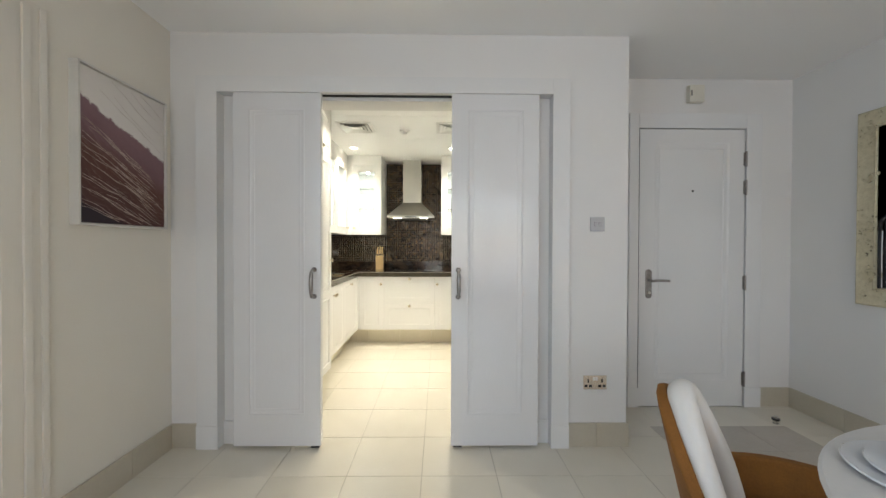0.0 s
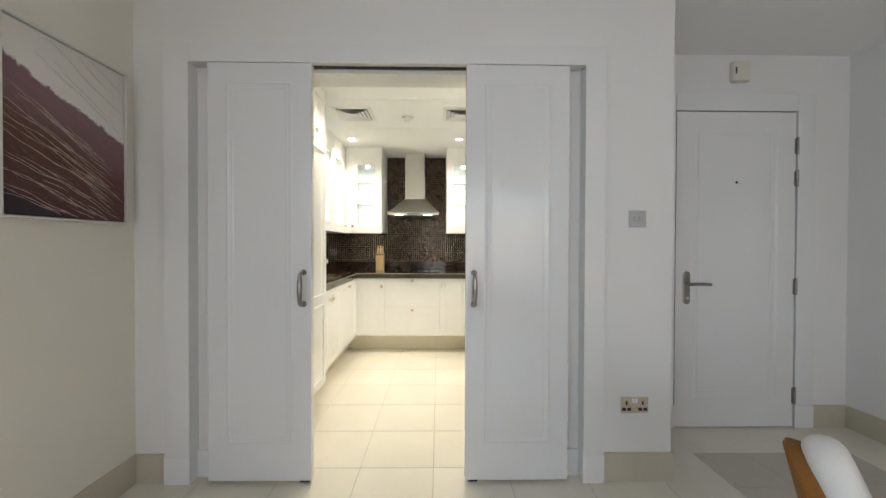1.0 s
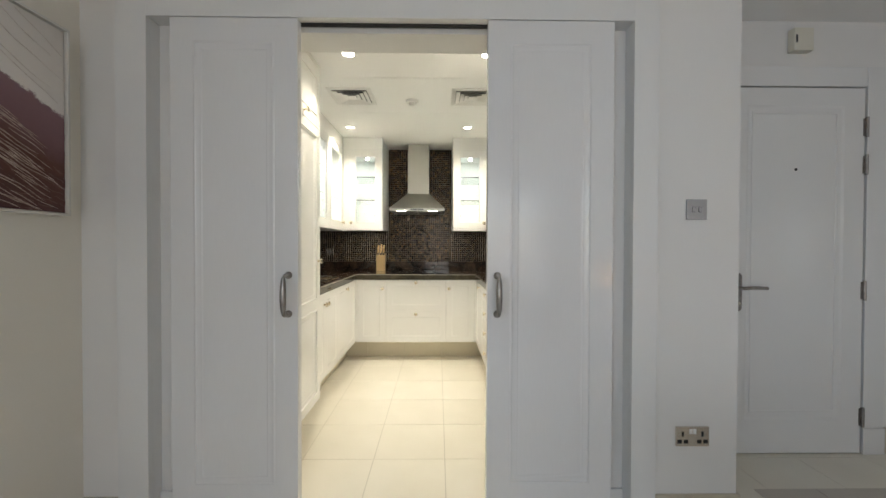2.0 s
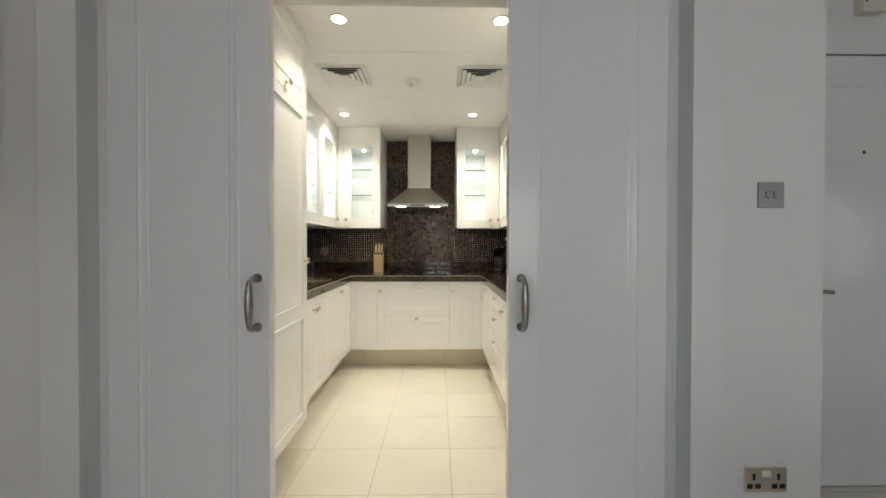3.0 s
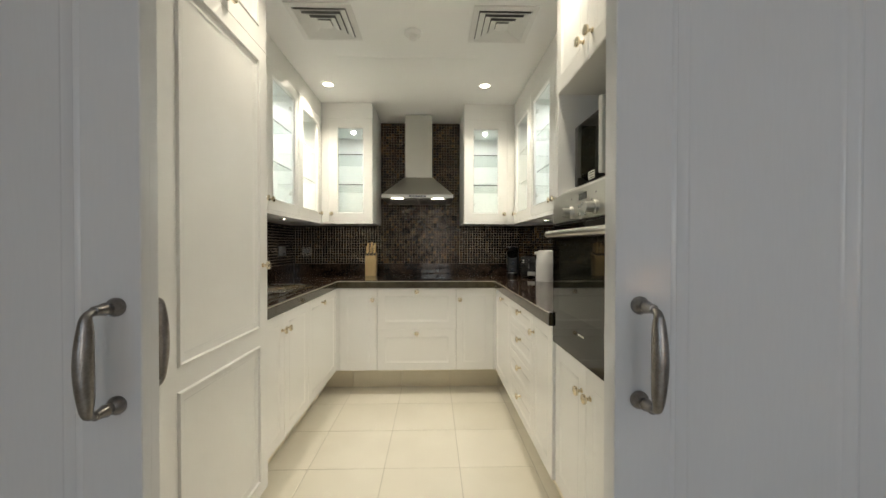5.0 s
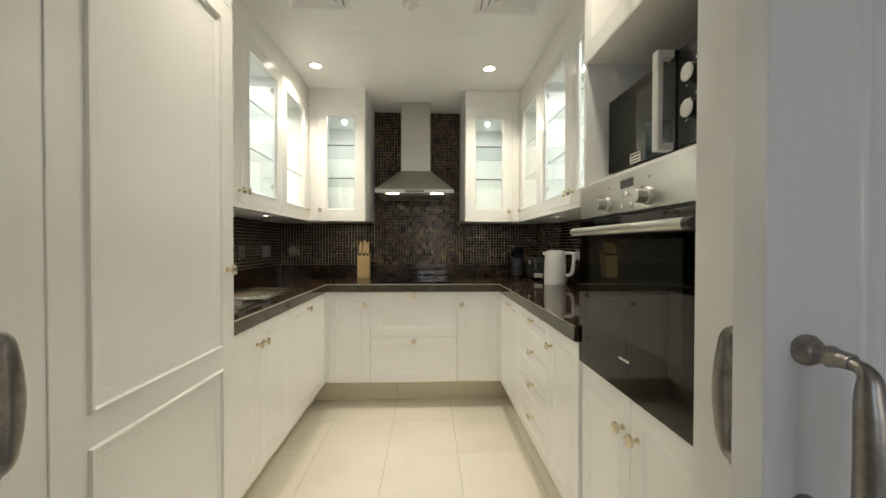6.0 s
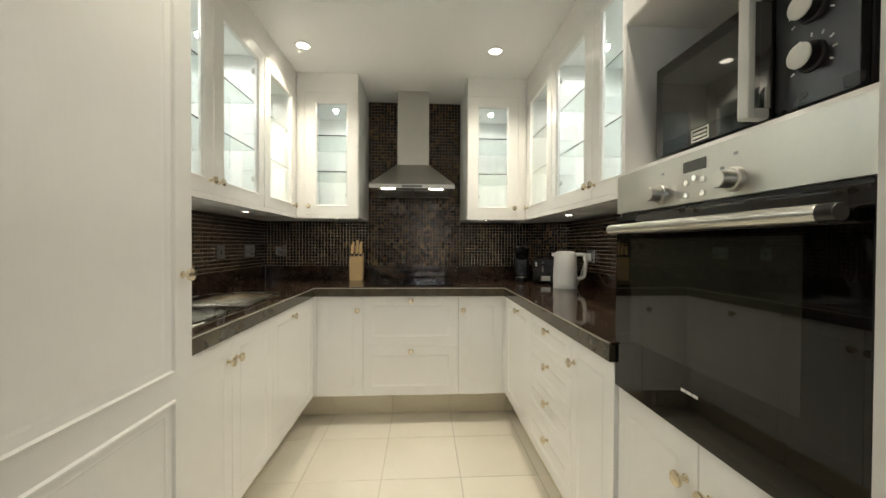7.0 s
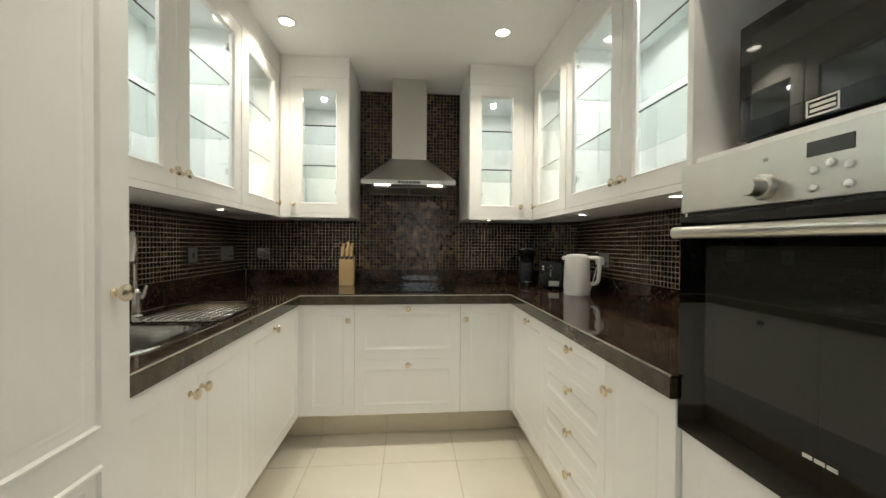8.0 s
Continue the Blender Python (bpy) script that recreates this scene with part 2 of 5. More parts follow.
def distressed():
    m, t, b = nodes_of("distressed_white_carving")
    n = noise_tex(t, 22, 7, 0.75)
    t.links.new(ramp(t, n, [(0.36, (0.06, 0.045, 0.03)), (0.40, (0.55, 0.49, 0.33)), (0.6, (0.66, 0.60, 0.43))]), b.inputs["Base Color"])
    b.inputs["Roughness"].default_value = 0.65
    bump(t, b, noise_tex(t, 40, 5), 0.4, 0.01)
    return m


M_DISTRESS = distressed()


# ---------------------------------------------------------------- building blocks
def thing(name, m, label, category, group="", kind=""):
    ob = new(name)
    ob.matrix_world = m
    ob.empty_display_size = 0.1
    return tagged(ob, label, category, group, kind)


def to_object(name, bm, material, smooth):
    bmesh.ops.recalc_face_normals(bm, faces=bm.faces)
    me = bpy.data.meshes.new(name)
    bm.to_mesh(me)
    bm.free()
    me.materials.append(material)
    if smooth:
        me.polygons.foreach_set("use_smooth", [True] * len(me.polygons))
        me.set_sharp_from_angle(angle=radians(38))
    ob = new(name, me)
    if smooth and len(me.polygons) < 4000:
        wn_mod = ob.modifiers.new("face_normals", "WEIGHTED_NORMAL")
        wn_mod.keep_sharp = True
    return ob


def part(name, bm, material, parent, label="", m=None, smooth=True):
    ob = to_object(name, bm, material, smooth)
    ob.parent = parent
    if m is not None:
        ob.matrix_basis = m
    return tagged(ob, label)


def solid(name, bm, material, label, category, kind="", group="", m=None, smooth=True):
    ob = to_object(name, bm, material, smooth)
    if m is not None:
        ob.matrix_world = m
    return tagged(ob, label, category, group, kind)


def box(bm, x0, x1, y0, y1, z0, z1, bev=0.0, seg=2):
    v = [bm.verts.new(c) for c in ((x0, y0, z0), (x1, y0, z0), (x1, y1, z0), (x0, y1, z0), (x0, y0, z1), (x1, y0, z1), (x1, y1, z1), (x0, y1, z1))]
    f = [bm.faces.new([v[i] for i in q]) for q in ((3, 2, 1, 0), (4, 5, 6, 7), (0, 1, 5, 4), (1, 2, 6, 5), (2, 3, 7, 6), (3, 0, 4, 7))]
    if bev:
        es = list({e for q in f for e in q.edges})
        bmesh.ops.bevel(bm, geom=es, offset=bev, segments=seg, profile=0.6, affect="EDGES")
    return bm


def boxes(*specs, bev=0.0):
    bm = bmesh.new()
    for s in specs:
        box(bm, *s, bev=bev)
    return bm


def rect_loft(bm, w, h, rings, cap=True, close=False, x0=0.0, z0=0.0):
    """Rings of (left, right, bottom, top, y) insets of a w x h rectangle, joined one to the next."""
    prev, first = None, None
    for l, r, b, tp, y in rings:
        cur = [bm.verts.new(c) for c in ((x0 + l, y, z0 + b), (x0 + w - r, y, z0 + b), (x0 + w - r, y, z0 + h - tp), (x0 + l, y, z0 + h - tp))]
        if prev:
            for i in range(4):
                bm.faces.new((prev[i], prev[(i + 1) % 4], cur[(i + 1) % 4], cur[i]))
        else:
            first = cur
        prev = cur
    if close:
        for i in range(4):
            bm.faces.new((prev[i], prev[(i + 1) % 4], first[(i + 1) % 4], first[i]))
    elif cap:
        bm.faces.new(prev)
        bm.faces.new(first[::-1])
    return bm


def even(rings):
    return [(i, i, i, i, y) for i, y in rings]


def lathe(bm, profile, m=None, seg=20, loop=False):
    """Turns (radius, height) pairs about the z axis."""
    m = m or Matrix()
    loops = []
    for r, z in profile:
        if r < 1e-5:
            loops.append([bm.verts.new(m @ Vector((0, 0, z)))])
        else:
            loops.append([bm.verts.new(m @ Vector((r * math.cos(2 * math.pi * i / seg), r * math.sin(2 * math.pi * i / seg), z))) for i in range(seg)])
    for a, b in zip(loops, loops[1:]):
        for i in range(seg):
            j = (i + 1) % seg
            if len(a) == 1 and len(b) > 1:
                bm.faces.new((a[0], b[i], b[j]))
            elif len(b) == 1 and len(a) > 1:
                bm.faces.new((a[i], a[j], b[0]))
            elif len(a) > 1:
                bm.faces.new((a[i], a[j], b[j], b[i]))
    if loop:
        for i in range(seg):
            bm.faces.new((loops[-1][i], loops[-1][(i + 1) % seg], loops[0][(i + 1) % seg], loops[0][i]))
        return bm
    for lp in (loops[0], loops[-1]):
        if len(lp) > 1:
            bm.faces.new(lp)
    return bm


def tube(bm, pts, radii, seg=10):
    """A round bar along points, with its radius at each."""
    pts = [Vector(p) for p in pts]
    if isinstance(radii, (int, float)):
        radii = [radii] * len(pts)
    loops, side = [], None
    for i, p in enumerate(pts):
        d = (pts[min(i + 1, len(pts) - 1)] - pts[max(i - 1, 0)]).normalized()
        if side is None:
            side = d.orthogonal().normalized()
        side = (side - d * side.dot(d)).normalized()
        up = d.cross(side)
        loops.append([bm.verts.new(p + radii[i] * (side * math.cos(a) + up * math.sin(a))) for a in (2 * math.pi * k / seg for k in range(seg))])
    for a, b in zip(loops, loops[1:]):
        for i in range(seg):
            bm.faces.new((a[i], a[(i + 1) % seg], b[(i + 1) % seg], b[i]))
    bm.faces.new(loops[0])
    bm.faces.new(loops[-1])
    return bm


def arc(points, n=6):
    """A smooth line through the points (Catmull-Rom)."""
    p = [Vector(q) for q in points]
    out = []
    for i in range(len(p) - 1):
        a, b, c, d = p[max(i - 1, 0)], p[i], p[i + 1], p[min(i + 2, len(p) - 1)]
        for k in range(n):
            s = k / n
            out.append(0.5 * ((2 * b) + (c - a) * s + (2 * a - 5 * b + 4 * c - d) * s * s + (3 * b - a - 3 * c + d) * s ** 3))
    return out + [p[-1]]


# ---------------------------------------------------------------- the setting
HALL_L, HALL_R, HALL_BACK, WALL_Y, ENT_Y, CEIL, KCEIL = -1.125, 3.19, -6.0, -0.112, 0.45, 2.5, 2.37
K_L, K_R, K_BACK, PART_Y0, PART_Y1 = -1.107, 1.36, 2.885, -0.062, 0.10
OPEN_L, OPEN_R, OPEN_TOP = -0.42, 0.667, 2.117          # kitchen opening
NICHE_L, NICHE_R, NICHE_TOP = -0.835, 1.172, 2.138     # recess in which the doors slide

solid("floor", boxes((-1.5, 3.4, -6.2, 3.1, -0.15, -0.0015)), M_GROUT, "beige grouted floor bed beneath cream tiles", "floor", "structure")
solid("wall_west", boxes((HALL_L - 0.12, HALL_L, -6.1, -4.4, 0, CEIL), (HALL_L - 0.12, HALL_L, -2.8, -1.79, 0, CEIL), (HALL_L - 0.12, HALL_L, -0.95, PART_Y1, 0, CEIL),
                         (HALL_L - 0.12, HALL_L, -1.79, -0.95, 2.12, CEIL), (HALL_L - 0.12, HALL_L, -4.4, -2.8, 0, 0.65), (HALL_L - 0.12, HALL_L, -4.4, -2.8, 2.35, CEIL)), M_WALLWARMLIT, "white hall wall with a doorway, warm light put into its colour", "wall", "structure")
# front wall round the sliding doors; the niche lies in it
solid("wall_north", boxes((HALL_L, NICHE_L - 0.02, WALL_Y, PART_Y0, 0, CEIL), (NICHE_R + 0.02, 1.64, WALL_Y, PART_Y0, 0, CEIL),
                          (NICHE_L - 0.02, NICHE_R + 0.02, WALL_Y, PART_Y0, NICHE_TOP + 0.02, CEIL)), M_WALL, "white painted wall round the kitchen doorway", "wall", "structure")
solid("wall_partition", boxes((HALL_L, OPEN_L, PART_Y0, PART_Y1, 0, CEIL), (OPEN_R, 1.64, PART_Y0, PART_Y1, 0, CEIL),
                              (OPEN_L, OPEN_R, PART_Y0, PART_Y1, OPEN_TOP, CEIL)), M_WALL, "white partition with the kitchen opening", "wall", "structure")
solid("wall_entry_side", boxes((1.52, 1.64, PART_Y1, ENT_Y + 0.12, 0, CEIL)), M_WALL, "white side wall of the entrance recess", "wall", "structure")
solid("wall_entry", boxes((1.64, 1.985, ENT_Y, ENT_Y + 0.12, 0, CEIL), (2.84, HALL_R, ENT_Y, ENT_Y + 0.12, 0, CEIL),
                          (1.985, 2.84, ENT_Y, ENT_Y + 0.12, 2.14, CEIL)), M_WALL, "white painted wall round the entrance door", "wall", "structure")
solid("wall_east", boxes((HALL_R, HALL_R + 0.12, -6.1, ENT_Y + 0.12, 0, CEIL)), M_WALL, "grey-shaded white wall behind the carved mirror", "wall", "structure")
solid("wall_south", boxes((HALL_L, -0.1, -6.12, HALL_BACK, 0, CEIL), (2.5, HALL_R, -6.12, HALL_BACK, 0, CEIL), (-0.1, 2.5, -6.12, HALL_BACK, 0, 0.5),
                          (-0.1, 2.5, -6.12, HALL_BACK, 2.4, CEIL)), M_WALL, "white wall with a wide window", "wall", "structure")
solid("ceiling", boxes((HALL_L - 0.12, HALL_R + 0.12, -6.12, ENT_Y + 0.12, CEIL, CEIL + 0.1)), M_CEIL, "plain matt white plaster hall ceiling", "ceiling", "structure")
solid("ceiling_kitchen", boxes((K_L - 0.12, K_R + 0.12, PART_Y1, K_BACK + 0.12, KCEIL, KCEIL + 0.1)), M_CEIL, "white plaster kitchen ceiling with recessed lights", "ceiling", "structure")
solid("wall_kitchen_west", boxes((K_L - 0.12, K_L, PART_Y1, K_BACK + 0.12, 0, KCEIL)), M_WALL, "white kitchen wall behind the sink run", "wall", "structure")
solid("wall_kitchen_east", boxes((K_R, K_R + 0.12, PART_Y1, K_BACK + 0.12, 0, KCEIL)), M_WALL, "white kitchen wall behind the oven run", "wall", "structure")
solid("wall_kitchen_north", boxes((K_L, K_R, K_BACK, K_BACK + 0.12, 0, KCEIL)), M_WALL, "white kitchen wall behind the hood", "wall", "structure")
bm = bmesh.new()
a = [bm.verts.new(c) for c in ((1.114, K_BACK, 0.9), (K_R, 2.60, 0.9), (K_R, K_BACK, 0.9), (1.114, K_BACK, KCEIL), (K_R, 2.60, KCEIL), (K_R, K_BACK, KCEIL))]
for q in ((0, 1, 4, 3), (1, 2, 5, 4), (2, 0, 3, 5), (2, 1, 0), (3, 4, 5)):
    bm.faces.new([a[i] for i in q])
solid("wall_corner_duct", bm, M_WALL, "white diagonal duct casing in the corner", "wall", "structure")

# casing round the niche, head fascia, lining and the sliding track
trim = thing("trim", pose(0, 0, 0), "glossy white casing round the sliding doors", "door casing", kind="structure")
for nm, x0, x1 in (("jamb_casing", NICHE_L - 0.125, NICHE_L), ("jamb_casing", NICHE_R, NICHE_R + 0.105)):
    part(nm, boxes((x0, x1, -0.138, WALL_Y, 0, NICHE_TOP + 0.095), bev=0.0012), M_LACQ, trim)
    part("plinth_block", boxes((x0 - 0.003, x1 + 0.003, -0.141, WALL_Y, 0, 0.14), bev=0.003), M_LACQ, trim)
part("head_casing", boxes((NICHE_L, NICHE_R, -0.138, WALL_Y, NICHE_TOP, NICHE_TOP + 0.095), bev=0.0012), M_LACQ, trim)
for x0, x1 in ((NICHE_L - 0.02, NICHE_L), (NICHE_R, NICHE_R + 0.02)):
    part("reveal_lining", boxes((x0, x1, WALL_Y, PART_Y0, 0, NICHE_TOP)), M_LACQ, trim)
part("head_lining", boxes((NICHE_L, NICHE_R, WALL_Y, PART_Y0, NICHE_TOP + 0.002, NICHE_TOP + 0.02)), M_LACQ, trim)
for x0, x1 in ((NICHE_L, -0.56), (0.80, NICHE_R)):
    part("reveal_skirting", boxes((x0, x1, PART_Y0 - 0.012, PART_Y0, 0, 0.14), bev=0.002), M_LACQ, trim)
track = thing("sliding_track", pose(0, 0, NICHE_TOP), "dark metal track above the sliding doors", "door track")
part("rail", boxes((-0.735, 1.085, -0.098, -0.075, -0.004, 0.001)), M_DARKGAP, track)


def loft_front(w, h, f=0.06, t=0.02, sections=None, deep=0.006, bead=0.0):
    """A moulded door front: flat frame, sloping edge (with a bead if wanted) and sunk panel; sections are (z0, z1, bottom rail, top rail)."""
    bm = bmesh.new()
    for z0, z1, rb, rt in sections or [(0, h, f, f)]:
        def ins(k):
            return (f + k, f + k, rb + k, rt + k)
        rings = [(0, 0, 0, 0, t), (0, 0, 0, 0, 0.0015), (0.0015, 0.0015, 0.0, 0.0, 0), (*ins(0), 0)]
        if bead:
            rings += [(*ins(0.003), -bead), (*ins(0.008), -bead * 1.1), (*ins(0.011), 0.0), (*ins(0.026), deep * 0.4), (*ins(0.029), deep * 0.2), (*ins(0.032), deep * 0.3)]
        rings += [(*ins(0.038), deep)] if bead else [(*ins(0.003), -0.0012), (*ins(0.006), 0.0002), (*ins(0.017), deep * 0.55), (*ins(0.020), deep * 0.45), (*ins(0.023), deep * 0.6)]
        rect_loft(bm, w, z1 - z0, rings, z0=z0)
    return bm


def bow_handle(parent, x, z, y, out=-1.0):
    """Pewter bow pull: two turned feet and a swelling grip."""
    h = 0.160
    bm = bmesh.new()
    for s in (-1, 1):
        foot = pose(x, y, z + s * h / 2, -90 * out if out > 0 else 90)
        lathe(bm, [(0.0, 0.0), (0.015, 0.0), (0.0155, 0.005), (0.012, 0.011), (0.0085, 0.014), (0.0085, 0.021), (0.0105, 0.024), (0.0085, 0.030), (0.0075, 0.042), (0, 0.044)], foot, 16)
    y1 = y + out * 0.056
    pts = arc([(x, y + out * 0.036, z - h / 2), (x, y1 - out * 0.003, z - h / 2 + 0.006), (x, y1, z - h / 2 + 0.028), (x, y1 + out * 0.003, z), (x, y1, z + h / 2 - 0.028),
               (x, y1 - out * 0.003, z + h / 2 - 0.006), (x, y + out * 0.036, z + h / 2)], 6)
    n = len(pts)
    rad = [0.0056 + 0.0072 * max(0.0, math.cos((i / (n - 1) - 0.5) * 2.9)) ** 3 for i in range(n)]
    tube(bm, pts, rad, 12)
    return part("handle", bm, M_PEWTER, parent, "aged pewter bow handle")


def sliding_door(x0, x1, hx):
    w = x1 - x0
    d = thing("sliding_door", pose(x0, -0.135, 0.018), "white painted panelled sliding door, half open", "sliding door", "pair of sliding doors")
    h = 2.135 - 0.018
    leaf = part("leaf", loft_front(w, h, 0.095, 0.02, [(0, h, 0.19, 0.095)], 0.005, 0.0025), M_DOORP, d)
    back = loft_front(w, h, 0.095, 0.0199, [(0, h, 0.19, 0.095)], 0.005)
    part("back_leaf", back, M_DOORP, d, m=pose(w, 0.04, 0, 0, 0, 180))
    bow_handle(d, hx - x0, 1.0 - 0.018, 0.0, -1.0)
    bow_handle(d, hx - x0, 1.0 - 0.018, 0.04, 1.0)
    part("floor_guide", boxes((hx - x0 - 0.025, hx - x0 + 0.025, 0.012, 0.03, -0.0175, 0.0), bev=0.002), M_BLACK, d, "black plastic floor guide")
    return d


sliding_door(-0.742, -0.220, -0.258)
sliding_door(0.564, 1.09, 0.605)


# skirting tiles
def skirting(x0, y0, x1, y1, cuts, height=0.146, thick=0.012, name="baseboard", label="beige tile skirting at the foot of the wall", material=None):
    """A run of skirting tiles from one corner to another; its face is on the left of that way."""
    run = thing(name, pose(x0, y0, 0, 0, 0, math.degrees(math.atan2(y1 - y0, x1 - x0))), label, "skirting", kind="structure")
    length = math.hypot(x1 - x0, y1 - y0)
    ends = [0.0] + [c for c in cuts if 0.02 < c < length - 0.02] + [length]
    for u0, u1 in zip(ends, ends[1:]):
        part("skirting_tile", boxes((u0 + 0.001, u1 - 0.001, 0, thick, 0, height), bev=0.0015), material or M_SKIRT, run)
    return run


skirting(NICHE_L - 0.128, WALL_Y, HALL_L, WALL_Y, [])
skirting(HALL_L, WALL_Y - 0.012, HALL_L, -0.818, [0.29], name="baseboard")
skirting(1.652, WALL_Y, NICHE_R + 0.108, WALL_Y, [0.2])
skirting(1.64, ENT_Y - 0.03, 1.64, WALL_Y - 0.012, [])
skirting(HALL_R, ENT_Y, 2.95, ENT_Y, [])
skirting(HALL_R, -3.0, HALL_R, ENT_Y - 0.012, [0.25 + 0.4 * i for i in range(9)])

# entrance door
door = thing("door_1", pose(2.01, 0.435, 0.006), "closed white panelled entrance door with steel fittings", "entrance door", kind="structure")
DW, DH = 0.805, 2.108
part("door_leaf", loft_front(DW, DH, 0.115, 0.045, [(0, DH, 0.19, 0.095)], 0.008), M_LACQ, door)
bm = rect_loft(bmesh.new(), DW, DH, [(0.15, 0.15, 0.235, 0.135, 0.0075), (0.15, 0.15, 0.235, 0.135, 0.002), (0.156, 0.156, 0.241, 0.141, 0.0005), (0.163, 0.163, 0.248, 0.148, 0.002), (0.165, 0.165, 0.25, 0.15, 0.0075)], cap=False)
part("panel_moulding", bm, M_LACQ, door)
bm = bmesh.new()
lathe(bm, [(0, 0), (0.0095, 0), (0.0095, 0.003), (0.006, 0.005), (0, 0.004)], pose(0.41, 0.008, 1.642, 90))
part("peephole", bm, M_BLACK, door, "small dark peephole lens")
bm = bmesh.new()
loops = []
for inset, y in ((0.0, 0.0), (0.0, -0.006), (0.004, -0.009)):
    rim = []
    for k in range(24):
        an = 2 * math.pi * k / 24
        rim.append(bm.verts.new((0.0725 + (0.0235 - inset) * math.cos(an), y, 0.935 + math.copysign(0.085, math.sin(an) + 1e-6) + (0.026 - inset) * math.sin(an))))
    loops.append(rim)
for a, b in zip(loops, loops[1:]):
    for k in range(24):
        bm.faces.new((a[k], a[(k + 1) % 24], b[(k + 1) % 24], b[k]))
bm.faces.new(loops[-1])
part("handle_plate", bm, M_PEWTER, door, "satin steel lever handle plate")
bm = tube(bmesh.new(), arc([(0.072, -0.006, 0.962), (0.072, -0.04, 0.962), (0.082, -0.052, 0.962), (0.13, -0.053, 0.965), (0.205, -0.05, 0.962)], 5), 0.0095, 12)
part("lever", bm, M_PEWTER, door)
bm = lathe(bmesh.new(), [(0, 0), (0.013, 0), (0.013, 0.008), (0.011, 0.01), (0, 0.01)], pose(0.072, -0.008, 0.868, 90))
part("lock_cylinder", bm, M_NICKEL, door)
for z in (1.885, 1.67, 0.945, 0.21):
    bm = tube(bmesh.new(), [(DW + 0.004, -0.008, z - 0.058), (DW + 0.004, -0.008, z - 0.056), (DW + 0.004, -0.008, z + 0.056), (DW + 0.004, -0.008, z + 0.058)], [0.006, 0.008, 0.008, 0.006], 10)
    box(bm, DW - 0.012, DW + 0.018, -0.004, -0.0005, z - 0.05, z + 0.05)
    part("hinge", bm, M_PEWTER, door)
cas = thing("door_casing", pose(0, 0, 0), "white painted casing of the entrance door", "door casing", kind="structure")
for x0, x1 in ((1.93, 2.003), (2.825, 2.945)):
    part("jamb_casing", boxes((x0, x1, ENT_Y - 0.02, ENT_Y + 0.05, 0, 2.235), bev=0.004), M_LACQ, cas)
    part("plinth_block", boxes((x0 - 0.003, x1 + 0.003, ENT_Y - 0.026, ENT_Y - 0.019, 0, 0.15), bev=0.002), M_LACQ, cas)
part("head_casing", boxes((2.005, 2.825, ENT_Y - 0.02, ENT_Y + 0.05, 2.122, 2.235), bev=0.004), M_LACQ, cas)
# black strips painted in for the shade beside and below the leaf
part("gap_shade_strip", boxes((2.0032, 2.0098, 0.438, 0.446, 0, 2.118)), M_BLACK, cas, "black strip painting the shade in the door gap")
part("gap_shade_strip", boxes((2.01, 2.815, 0.442, 0.46, 0.0005, 0.0055)), M_BLACK, cas, "black strip painting the shade in the door gap")
# added backing, so that the slits round the leaf look dark
solid("door_backing", boxes((1.985, 2.84, ENT_Y + 0.1, ENT_Y + 0.13, 0, 2.14)), M_DARKGAP, "dark panel added unseen behind the entrance door", "wall", "structure")

# doorway on the west wall, closed
wd = thing("door_2", pose(HALL_L, 0, 0), "white side door in a moulded casing", "door", kind="structure")
for y0, y1 in ((-0.99, -0.82), (-1.95, -1.78)):
    bm = boxes((0, 0.014, y0, y1, 0, 2.18), bev=0.003)
    box(bm, 0.013, 0.024, y0 + 0.07, y0 + 0.10, 0, 2.15, bev=0.004)
    box(bm, 0.013, 0.022, y1 - 0.035, y1 - 0.01, 0, 2.17, bev=0.004)
    part("jamb_casing", bm, M_DOORWARMLIT, wd)
part("head_casing", boxes((0, 0.02, -1.78, -0.99, 2.08, 2.18), bev=0.003), M_DOORWARMLIT, wd)
part("door_leaf", loft_front(0.82, 2.08, 0.11, 0.04, [(0, 2.08, 0.19, 0.11)], 0.007), M_DOORWARMLIT, wd, m=pose(-0.02, -1.78, 0, 0, 0, 90))

# unseen windows behind the walk; the second is added for the cool side light
for nm, x0, y0, rot, w, z0, h, cnt in (("window_1", -0.1, HALL_BACK - 0.06, 0, 2.6, 0.5, 1.9, 3), ("added_window_2", HALL_L - 0.06, -4.4, 90, 1.6, 0.65, 1.7, 2)):
    wi = thing(nm, pose(x0, y0, z0, 0, 0, rot), "unseen white framed hall window with clear panes", "window", kind="structure")
    pw = w / cnt
    for i in range(cnt):
        bm = rect_loft(bmesh.new(), pw, h, even([(0, -0.02), (0.05, -0.02), (0.05, 0.02), (0, 0.02)]), close=True, x0=i * pw)
        fr = part("window_frame", bm, M_LACQ, wi)
        pane = part("pane", boxes((i * pw + 0.05, (i + 1) * pw - 0.05, -0.003, 0.003, 0.05, h - 0.05)), M_GLASS, fr)
        pane.visible_shadow = False


# ---------------------------------------------------------------- kitchen cabinets
def knob_mesh():
    bm = lathe(bmesh.new(), [(0.0, 0.0), (0.009, 0.0), (0.0095, 0.002), (0.006, 0.005), (0.0052, 0.012), (0.0085, 0.016), (0.0153, 0.0185), (0.0170, 0.0225), (0.0156, 0.0272), (0.009, 0.0298), (0, 0.0305)], pose(0, 0, 0, 90), 20)
    bmesh.ops.recalc_face_normals(bm, faces=bm.faces)
    me = bpy.data.meshes.new("knob")
    bm.to_mesh(me)
    bm.free()
    me.materials.append(M_KNOB)
    me.polygons.foreach_set("use_smooth", [True] * len(me.polygons))
    me.set_sharp_from_angle(angle=radians(40))
    return me


